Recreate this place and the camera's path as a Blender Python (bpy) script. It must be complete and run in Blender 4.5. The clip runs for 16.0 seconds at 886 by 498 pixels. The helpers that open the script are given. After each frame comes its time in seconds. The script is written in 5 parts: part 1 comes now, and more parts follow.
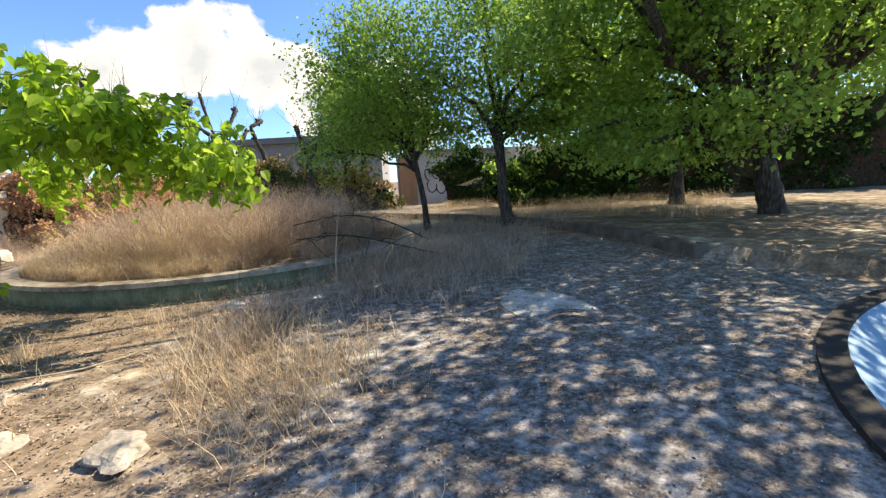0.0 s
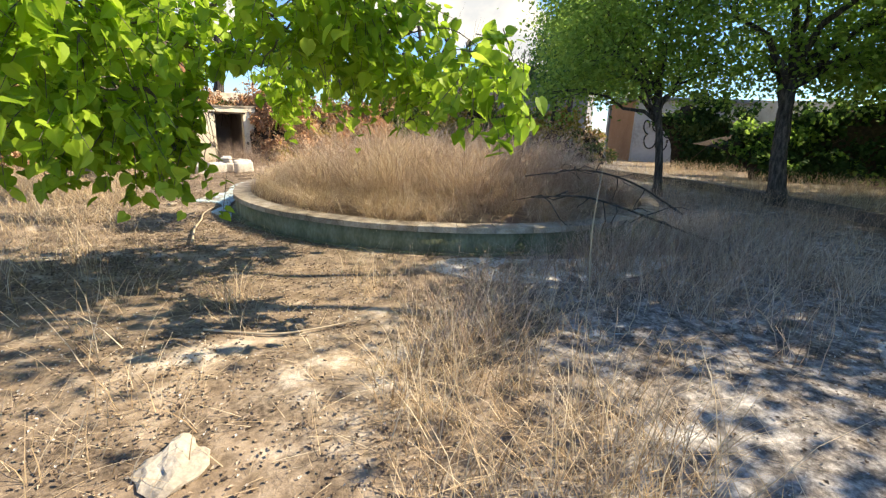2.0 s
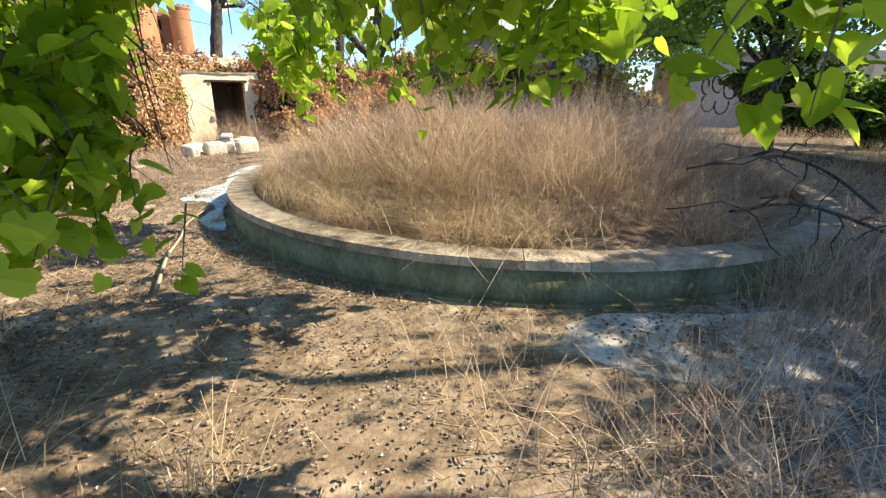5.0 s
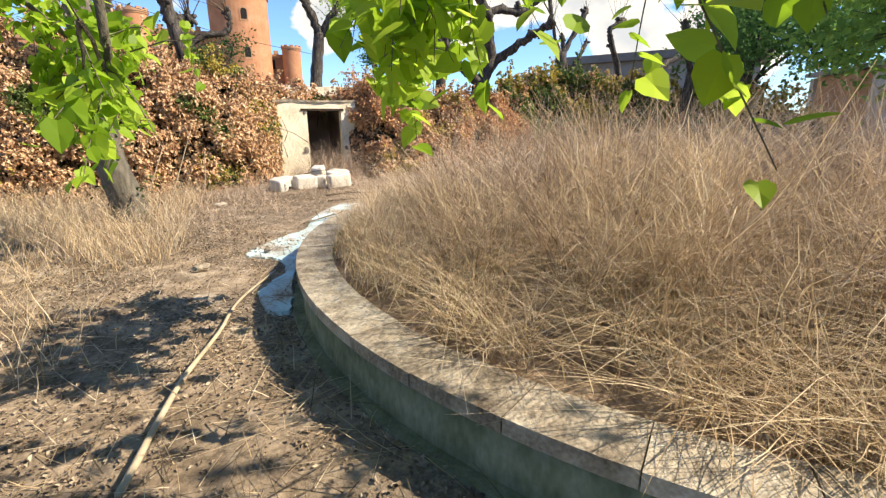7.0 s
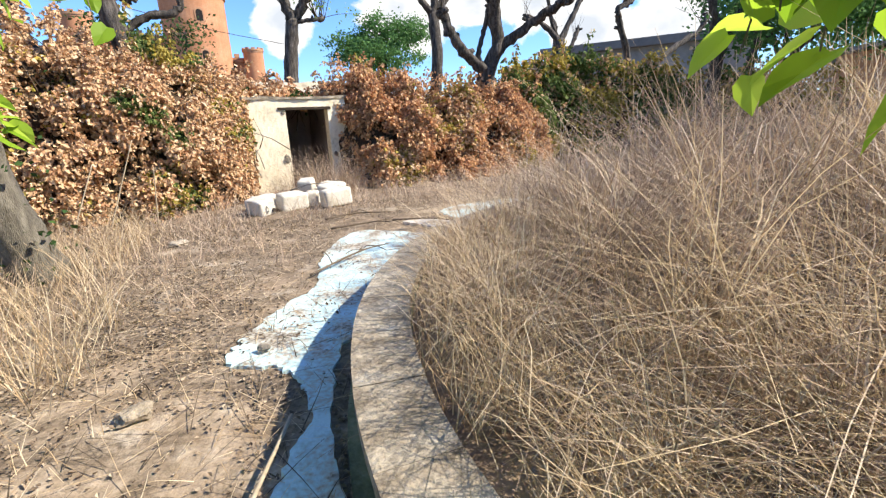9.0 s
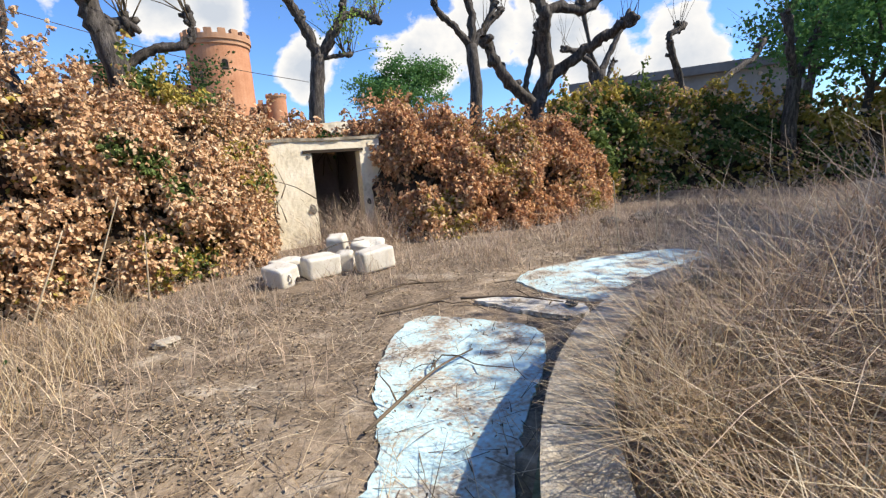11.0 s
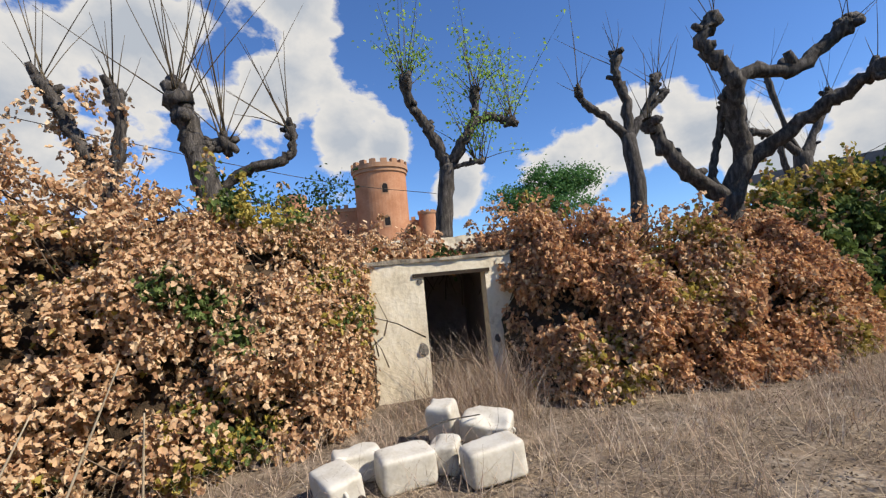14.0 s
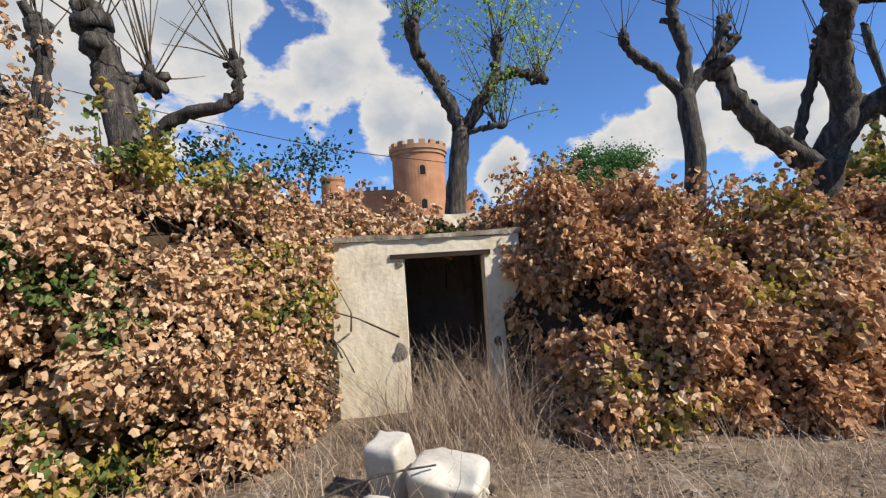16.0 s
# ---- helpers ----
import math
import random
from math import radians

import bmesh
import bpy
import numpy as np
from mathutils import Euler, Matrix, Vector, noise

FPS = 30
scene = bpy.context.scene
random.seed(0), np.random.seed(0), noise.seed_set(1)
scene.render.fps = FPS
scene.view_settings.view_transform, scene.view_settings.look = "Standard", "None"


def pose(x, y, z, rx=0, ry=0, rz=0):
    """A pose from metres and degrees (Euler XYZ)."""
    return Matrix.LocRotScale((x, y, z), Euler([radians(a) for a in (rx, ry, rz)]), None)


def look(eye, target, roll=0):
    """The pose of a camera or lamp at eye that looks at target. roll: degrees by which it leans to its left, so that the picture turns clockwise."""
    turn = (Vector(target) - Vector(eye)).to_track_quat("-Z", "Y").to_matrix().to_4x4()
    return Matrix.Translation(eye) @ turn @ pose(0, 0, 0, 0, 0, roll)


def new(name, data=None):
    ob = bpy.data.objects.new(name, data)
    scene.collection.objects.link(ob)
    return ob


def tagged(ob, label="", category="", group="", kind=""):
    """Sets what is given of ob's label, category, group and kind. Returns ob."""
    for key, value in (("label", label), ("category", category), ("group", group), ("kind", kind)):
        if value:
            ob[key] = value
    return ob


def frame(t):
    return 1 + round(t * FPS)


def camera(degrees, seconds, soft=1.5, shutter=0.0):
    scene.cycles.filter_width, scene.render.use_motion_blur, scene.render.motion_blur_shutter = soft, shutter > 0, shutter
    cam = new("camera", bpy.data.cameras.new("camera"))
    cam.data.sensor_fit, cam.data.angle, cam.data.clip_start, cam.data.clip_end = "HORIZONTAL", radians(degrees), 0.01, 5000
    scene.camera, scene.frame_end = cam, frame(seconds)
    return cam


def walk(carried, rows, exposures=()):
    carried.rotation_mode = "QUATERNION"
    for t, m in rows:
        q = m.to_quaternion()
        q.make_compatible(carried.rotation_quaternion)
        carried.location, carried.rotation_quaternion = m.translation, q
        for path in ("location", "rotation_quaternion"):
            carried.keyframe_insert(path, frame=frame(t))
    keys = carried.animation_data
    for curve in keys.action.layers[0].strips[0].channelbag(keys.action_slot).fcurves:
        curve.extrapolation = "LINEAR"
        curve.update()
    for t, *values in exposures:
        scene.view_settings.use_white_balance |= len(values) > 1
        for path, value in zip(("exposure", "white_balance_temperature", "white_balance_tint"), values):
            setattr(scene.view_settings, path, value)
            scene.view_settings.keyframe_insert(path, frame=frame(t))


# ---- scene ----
cam = camera(87.9, 16.0, soft=1.3)
PATH = [
    (0, (-4.084, -19.913, 1.556), (-2.404, -18.869, 1.259), -3.5),
    (0.5, (-3.842, -19.472, 1.571), (-2.228, -18.347, 1.208), 0.6),
    (1, (-3.623, -19.043, 1.513), (-2.138, -17.787, 1.044), 3.1),
    (1.5, (-3.482, -18.596, 1.499), (-2.168, -17.173, 0.999), 2.9),
    (2, (-3.373, -18.051, 1.541), (-2.218, -16.5, 1.03), 2.0),
    (2.5, (-3.229, -17.595, 1.505), (-2.197, -15.968, 0.968), 1.5),
    (3, (-3.093, -17.171, 1.459), (-2.098, -15.545, 0.855), 1.3),
    (3.5, (-3.025, -16.706, 1.472), (-2.039, -15.093, 0.819), 0.6),
    (4, (-2.903, -16.364, 1.51), (-1.896, -14.77, 0.843), 0.3),
    (4.2, (-2.845, -16.217, 1.522), (-1.826, -14.631, 0.854), -0.1),
    (6.3, (-2.042, -14.468, 1.47), (-0.847, -12.979, 0.874), 3.4),
    (6.5, (-1.936, -14.204, 1.423), (-0.79, -12.678, 0.825), 3.5),
    (7, (-2.026, -13.533, 1.411), (-1.233, -11.775, 0.882), -0.4),
    (7.5, (-1.954, -12.95, 1.436), (-1.075, -11.229, 0.921), -1.4),
    (8, (-2.013, -12.339, 1.373), (-1.249, -10.597, 0.754), -0.5),
    (8.1, (-2.036, -12.211, 1.368), (-1.311, -10.456, 0.738), -0.5),
    (8.5, (-2.085, -11.64, 1.321), (-1.283, -9.919, 0.693), -0.8),
    (9, (-1.97, -11.01, 1.335), (-1.077, -9.3, 0.805), -2.7),
    (9.2, (-1.886, -10.812, 1.344), (-0.98, -9.106, 0.827), -2.6),
    (11.3, (-1.715, -8.894, 1.446), (-0.889, -7.104, 1.107), -4.4),
    (11.5, (-1.735, -8.779, 1.461), (-0.926, -6.978, 1.141), -4.6),
    (12, (-1.695, -8.458, 1.461), (-0.949, -6.625, 1.175), -5.5),
    (12.5, (-1.467, -8.049, 1.476), (-0.769, -6.188, 1.248), -6.3),
    (13, (-1.247, -7.604, 1.513), (-0.642, -5.701, 1.396), -7.2),
    (13.5, (-0.97, -7.179, 1.568), (-0.513, -5.232, 1.587), -6.7),
    (14, (-0.695, -6.838, 1.679), (-0.397, -4.865, 1.816), -5.4),
    (14.5, (-0.441, -6.42, 1.71), (-0.224, -4.439, 1.883), -4.8),
    (15, (-0.167, -6.068, 1.708), (-0.052, -4.076, 1.842), -5.6),
    (15.5, (0.009, -5.774, 1.664), (0.053, -3.777, 1.755), -5.3),
    (16, (0.159, -5.367, 1.615), (0.272, -3.372, 1.702), -3.5),
]
walk(cam, [(t, look(eye, target, roll)) for t, eye, target, roll in PATH],
     [(0.0, 1.1, 7900, 10), (2.0, 1.15, 8000, 10), (4.0, 1.25, 8100, 10), (7.0, 1.05, 7700, 10), (9.0, 1.1, 6900, 10), (12.0, 0.55, 6850, 10), (16.0, 0.33, 6800, 10)])

# ---- sky and sun ----
SUN_AZ, SUN_EL = 121.0, 42.0
sun = new("sun", bpy.data.lights.new("sun", "SUN"))
sun.data.energy, sun.data.angle, sun.data.color = 5.0, radians(0.5), (1.0, 0.93, 0.82)
sun_way = Vector((math.sin(radians(SUN_AZ)) * math.cos(radians(SUN_EL)), math.cos(radians(SUN_AZ)) * math.cos(radians(SUN_EL)), math.sin(radians(SUN_EL))))
sun.matrix_world = look(sun_way * 60, (0, 0, 0))

world = bpy.data.worlds.new("day_sky")
scene.world = world
world.use_nodes = True
wt = world.node_tree
wt.nodes.clear()


def wnode(kind, **inputs):
    n = wt.nodes.new(kind)
    for k, v in inputs.items():
        n.inputs[k].default_value = v
    return n


sky = wnode("ShaderNodeTexSky")
sky.sky_type, sky.sun_disc = "NISHITA", False
sky.sun_elevation, sky.sun_rotation = radians(SUN_EL), radians(SUN_AZ)
sky.air_density, sky.dust_density, sky.ozone_density = 1.0, 0.0, 6.0
bg_sky = wnode("ShaderNodeBackground", Strength=0.115)
bg_cloud = wnode("ShaderNodeBackground")
bg_cloud.inputs["Strength"].default_value = 0.60
mixw = wnode("ShaderNodeMixShader")
outw = wnode("ShaderNodeOutputWorld")
tc = wnode("ShaderNodeTexCoord")
L = wt.links.new


def wmath(op, a, b, c=None):
    n = wt.nodes.new("ShaderNodeMath")
    n.operation = op
    for sock, v in zip(n.inputs, (a, b, c)):
        if isinstance(v, (int, float)):
            sock.default_value = v
        elif v is not None:
            L(v, sock)
    return n.outputs[0]


# heaped fair-weather clouds: direction of the middle, angular size
CLOUDS = [(-0.16, 0.91, 0.375, 0.15), (-0.06, 0.94, 0.31, 0.12), (0.05, 0.95, 0.285, 0.09), (-0.54, 0.76, 0.36, 0.27), (-0.37, 0.82, 0.47, 0.17), (-0.13, 0.84, 0.55, 0.14),
          (0.61, 0.75, 0.235, 0.13), (0.40, 0.885, 0.22, 0.11), (0.70, 0.70, 0.16, 0.12), (0.52, 0.81, 0.24, 0.11), (0.80, 0.58, 0.16, 0.14), (0.2, 0.96, 0.2, 0.08),
          (-0.9, 0.3, 0.4, 0.2), (-0.7, -0.5, 0.45, 0.2)]
cl = wnode("ShaderNodeTexNoise", Scale=7.0, Detail=9.0, Roughness=0.56, Distortion=0.15)
broad_cl = wnode("ShaderNodeTexNoise", Scale=3.1, Detail=2.0)
squash = wnode("ShaderNodeVectorMath")
squash.operation = "MULTIPLY"
squash.inputs[1].default_value = (1, 1, 1.35)
L(tc.outputs["Generated"], squash.inputs[0])
L(squash.outputs[0], cl.inputs["Vector"])
L(squash.outputs[0], broad_cl.inputs["Vector"])
heap = wmath("MULTIPLY", wmath("SUBTRACT", broad_cl.outputs["Fac"], 0.74), 3.0)
for hx, hy, hz, hr in CLOUDS:
    far = wnode("ShaderNodeVectorMath")
    far.operation = "DISTANCE"
    far.inputs[1].default_value = Vector((hx, hy, hz)).normalized()
    L(tc.outputs["Generated"], far.inputs[0])
    heap = wmath("MAXIMUM", heap, wmath("MULTIPLY_ADD", far.outputs["Value"], -1.1 / hr, 1.0))
heap = wmath("ADD", wmath("MAXIMUM", heap, -0.6), wmath("MULTIPLY_ADD", cl.outputs["Fac"], 2.7, -1.52))
ramp = wnode("ShaderNodeValToRGB")
ramp.color_ramp.elements[0].position, ramp.color_ramp.elements[1].position = 0.0, 0.20
shade = wnode("ShaderNodeValToRGB")
shade.color_ramp.elements[0].position, shade.color_ramp.elements[1].position = 0.18, 0.85
shade.color_ramp.elements[0].color, shade.color_ramp.elements[1].color = (1, 1, 1, 1), (0.62, 0.69, 0.80, 1)
L(heap, ramp.inputs[0])
L(heap, shade.inputs[0])
L(shade.outputs[0], bg_cloud.inputs["Color"])
tint = wnode("ShaderNodeMix")
tint.data_type, tint.blend_type = "RGBA", "MULTIPLY"
tint.inputs[0].default_value, tint.inputs[7].default_value = 1.0, (0.70, 0.90, 1.18, 1)
L(sky.outputs[0], tint.inputs[6])
L(tint.outputs[2], bg_sky.inputs["Color"])
L(ramp.outputs[0], mixw.inputs[0])
L(bg_sky.outputs[0], mixw.inputs[1])
L(bg_cloud.outputs[0], mixw.inputs[2])
L(mixw.outputs[0], outw.inputs["Surface"])


# ---- materials ----
def mat(name, colours, scale=3.0, detail=8.0, rough=0.9, bump=0.3, bump_scale=None, island=0.0, thin=0.0, metal=0.0,
        fine=None, obj_random=0.0, spec=0.3, stretch=(1, 1, 1), contrast=(0.3, 0.7)):
    """colours: dark to light, mixed by a broad and a fine noise; island: share of the colour picked piece by piece; thin: light let through."""
    m = bpy.data.materials.new(name)
    m.use_nodes = True
    nt = m.node_tree
    nd, ln = nt.nodes, nt.links.new
    p = nd["Principled BSDF"]
    geo = nd.new("ShaderNodeNewGeometry")
    tex = nd.new("ShaderNodeTexCoord")
    mp = nd.new("ShaderNodeMapping")
    mp.inputs["Scale"].default_value = stretch
    ln(geo.outputs["Position"], mp.inputs["Vector"])
    n1, n2 = nd.new("ShaderNodeTexNoise"), nd.new("ShaderNodeTexNoise")
    n1.inputs["Scale"].default_value, n1.inputs["Detail"].default_value = scale, detail
    n2.inputs["Scale"].default_value, n2.inputs["Detail"].default_value = fine or scale * 9, 4.0
    ln(mp.outputs[0], n1.inputs["Vector"])
    ln(mp.outputs[0], n2.inputs["Vector"])
    add = nd.new("ShaderNodeMix")
    add.inputs[0].default_value = 0.35
    ln(n1.outputs["Fac"], add.inputs[2])
    ln(n2.outputs["Fac"], add.inputs[3])
    fac = add.outputs[0]
    if island or obj_random:
        pick = nd.new("ShaderNodeMix")
        pick.inputs[0].default_value = island or obj_random
        ln(fac, pick.inputs[2])
        if island:
            ln(geo.outputs["Random Per Island"], pick.inputs[3])
        else:
            oi = nd.new("ShaderNodeObjectInfo")
            ln(oi.outputs["Random"], pick.inputs[3])
        fac = pick.outputs[0]
    r = nd.new("ShaderNodeValToRGB")
    els = r.color_ramp.elements
    lo, hi = (0.05, 0.95) if island > 0.55 else ((0.2, 0.8) if island > 0.45 else contrast)
    while len(els) < len(colours):
        els.new(0.5)
    for i, c in enumerate(colours):
        els[i].position = lo + (hi - lo) * i / max(1, len(colours) - 1)
        els[i].color = (*c, 1)
    ln(fac, r.inputs[0])
    ln(r.outputs[0], p.inputs["Base Color"])
    p.inputs["Roughness"].default_value, p.inputs["Metallic"].default_value = rough, metal
    p.inputs["Specular IOR Level"].default_value = spec
    if bump:
        b = nd.new("ShaderNodeBump")
        b.inputs["Strength"].default_value = bump
        b.inputs["Distance"].default_value = 0.02
        n3 = nd.new("ShaderNodeTexNoise")
        n3.inputs["Scale"].default_value, n3.inputs["Detail"].default_value = bump_scale or scale * 6, 6.0
        ln(mp.outputs[0], n3.inputs["Vector"])
        ln(n3.outputs["Fac"], b.inputs["Height"])
        ln(b.outputs[0], p.inputs["Normal"])
    if thin:
        t = nd.new("ShaderNodeBsdfTranslucent")
        ln(r.outputs[0], t.inputs["Color"])
        mx = nd.new("ShaderNodeMixShader")
        mx.inputs[0].default_value = thin
        ln(p.outputs[0], mx.inputs[1])
        ln(t.outputs[0], mx.inputs[2])
        ln(mx.outputs[0], nd["Material Output"].inputs["Surface"])
    return m


M_wall = mat("cream_limewash", [(0.42, 0.35, 0.24), (0.70, 0.62, 0.46), (0.80, 0.73, 0.58)], 1.6, rough=0.95, bump=0.5, bump_scale=14, contrast=(0.28, 0.6))
M_wall_cap = mat("weathered_wall_top", [(0.10, 0.085, 0.065), (0.28, 0.24, 0.18), (0.5, 0.45, 0.36)], 5, bump=0.6)
M_chamber = mat("brown_plaster", [(0.2, 0.155, 0.145), (0.32, 0.26, 0.235)], 2)
M_lintel = mat("dark_old_timber", [(0.02, 0.014, 0.010), (0.06, 0.042, 0.028)], 4, stretch=(1, 8, 8))
M_concrete = mat("mossy_rendered_concrete", [(0.055, 0.065, 0.032), (0.15, 0.16, 0.095), (0.27, 0.275, 0.19)], 3.5, detail=12, bump=0.6, stretch=(1, 1, 0.5), bump_scale=25)
M_coping = mat("bleached_coping", [(0.09, 0.07, 0.05), (0.24, 0.20, 0.15), (0.38, 0.335, 0.265), (0.53, 0.49, 0.42)], 6, detail=12, bump=0.9, bump_scale=30, obj_random=0.15)
M_blue = mat("flaking_pale_blue_paint", [(0.20, 0.165, 0.125), (0.42, 0.40, 0.35), (0.42, 0.58, 0.60), (0.50, 0.68, 0.73)], 2.6, detail=12, bump=0.6, bump_scale=24, contrast=(0.38, 0.59), fine=34)
M_white_slab = mat("dusty_white_screed", [(0.17, 0.14, 0.11), (0.44, 0.41, 0.36), (0.62, 0.60, 0.56)], 3.0, detail=12, bump=0.6, contrast=(0.38, 0.6), fine=30)
M_pool = mat("blue_pool_paint", [(0.12, 0.26, 0.38), (0.18, 0.34, 0.48), (0.22, 0.39, 0.53)], 2, bump=0.15, rough=0.6)
M_poolrim = mat("dark_wet_edge", [(0.015, 0.014, 0.013), (0.05, 0.045, 0.04)], 5, bump=0.7)
M_rock = mat("pale_limestone", [(0.20, 0.175, 0.14), (0.36, 0.32, 0.26), (0.50, 0.46, 0.39)], 5, bump=0.9, bump_scale=16)
M_plastic = mat("weathered_white_plastic", [(0.38, 0.34, 0.27), (0.56, 0.52, 0.44), (0.66, 0.63, 0.56)], 4, rough=0.5, bump=0.12, thin=0.12, spec=0.4, contrast=(0.25, 0.55))
M_cap = mat("dark_plastic_cap", [(0.03, 0.025, 0.02), (0.07, 0.05, 0.04)], 10, rough=0.6, bump=0.1)
M_bark = mat("dark_furrowed_bark", [(0.018, 0.015, 0.013), (0.06, 0.052, 0.045), (0.16, 0.142, 0.125)], 6, contrast=(0.34, 0.66), bump=1.0, bump_scale=24, stretch=(3, 3, 0.7))
M_greybark = mat("grey_bark_with_ivy", [(0.05, 0.045, 0.035), (0.14, 0.125, 0.10), (0.24, 0.22, 0.18)], 6, bump=1.0, stretch=(3, 3, 0.8))
M_twig = mat("dry_twig", [(0.06, 0.045, 0.03), (0.16, 0.12, 0.085)], 6, island=0.5, bump=0)
M_shoot = mat("bare_brown_shoot", [(0.05, 0.035, 0.022), (0.13, 0.10, 0.06)], 6, island=0.5, bump=0)
M_grass = mat("bleached_dry_grass", [(0.22, 0.145, 0.085), (0.45, 0.33, 0.20), (0.64, 0.505, 0.335), (0.81, 0.71, 0.53)], 2.0, island=0.5, bump=0, thin=0.35)
M_grass_red = mat("russet_dry_grass", [(0.155, 0.105, 0.08), (0.35, 0.255, 0.19), (0.52, 0.40, 0.30), (0.74, 0.63, 0.50)], 2.0, island=0.5, bump=0, thin=0.2)
M_litter = mat("dead_leaf_litter", [(0.085, 0.063, 0.046), (0.17, 0.125, 0.09), (0.28, 0.215, 0.155), (0.44, 0.36, 0.27)], 1, island=0.85, bump=0)
M_chip = mat("chalky_chips", [(0.30, 0.27, 0.22), (0.5, 0.47, 0.41), (0.62, 0.6, 0.56)], 2, island=0.8, bump=0)
M_brownleaf = mat("dead_brown_leaf", [(0.16, 0.075, 0.04), (0.42, 0.24, 0.13), (0.58, 0.385, 0.225), (0.67, 0.49, 0.31), (0.76, 0.62, 0.44)], 0.55, island=0.62, bump=0, thin=0.22)
M_redleaf = mat("russet_dead_leaf", [(0.15, 0.065, 0.038), (0.42, 0.225, 0.125), (0.66, 0.39, 0.20), (0.80, 0.57, 0.34)], 0.55, island=0.65, bump=0, thin=0.3)
M_yellowleaf = mat("yellowing_leaf", [(0.20, 0.17, 0.03), (0.38, 0.30, 0.06), (0.5, 0.40, 0.12)], 0.8, island=0.8, bump=0, thin=0.3)
M_green = mat("bright_green_leaf", [(0.13, 0.25, 0.02), (0.26, 0.43, 0.035), (0.38, 0.56, 0.055), (0.52, 0.68, 0.10)], 0.7, island=0.7, bump=0, thin=0.58, rough=0.5)
M_greenfar = mat("mid_green_leaf", [(0.13, 0.24, 0.045), (0.25, 0.40, 0.075), (0.40, 0.56, 0.12)], 0.5, island=0.7, bump=0, thin=0.58, rough=0.6)
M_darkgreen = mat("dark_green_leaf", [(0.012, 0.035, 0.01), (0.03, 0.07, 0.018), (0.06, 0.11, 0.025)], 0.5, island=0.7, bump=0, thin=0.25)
M_shrubgreen = mat("shrub_green_leaf", [(0.05, 0.085, 0.025), (0.10, 0.15, 0.04), (0.19, 0.24, 0.08)], 0.5, island=0.7, bump=0, thin=0.3)
M_feather = mat("feathery_green_leaf", [(0.05, 0.13, 0.035), (0.09, 0.20, 0.06), (0.14, 0.27, 0.09)], 0.4, island=0.7, bump=0, thin=0.35)
M_brick = mat("orange_brickwork", [(0.30, 0.13, 0.065), (0.40, 0.19, 0.10), (0.48, 0.26, 0.15)], 0.7, bump=0.4, fine=7)
M_brickband = mat("pale_brick_band", [(0.30, 0.16, 0.09), (0.42, 0.25, 0.15)], 1.2, bump=0.4)
M_hole = mat("unlit_opening", [(0.008, 0.007, 0.007), (0.015, 0.013, 0.012)], 2, bump=0)
M_whitewash = mat("dirty_whitewash", [(0.30, 0.28, 0.25), (0.50, 0.48, 0.45), (0.58, 0.57, 0.54)], 0.9, bump=0.3)
# warm sunlight on the building's side wall is painted as orange
M_sunlit_side = mat("sunlit_orange_side", [(0.40, 0.20, 0.10), (0.55, 0.30, 0.16)], 1, bump=0.3)
M_spray = mat("black_spray_paint", [(0.02, 0.02, 0.022), (0.05, 0.05, 0.055)], 6, bump=0)
M_greywall = mat("grey_render", [(0.17, 0.165, 0.16), (0.27, 0.265, 0.26), (0.33, 0.325, 0.32)], 0.4, bump=0.2)
M_rooftile = mat("dull_roof_sheet", [(0.13, 0.125, 0.12), (0.22, 0.21, 0.2)], 0.5, bump=0.3)
# dark stone; on the kerb this darkness is painted shade
M_kerb = mat("dark_stone_and_kerb_shade", [(0.04, 0.036, 0.03), (0.11, 0.10, 0.085), (0.2, 0.18, 0.155)], 3, bump=0.6)
M_earth = mat("planter_earth", [(0.10, 0.07, 0.05), (0.25, 0.18, 0.125), (0.40, 0.31, 0.215)], 4, bump=0.8)


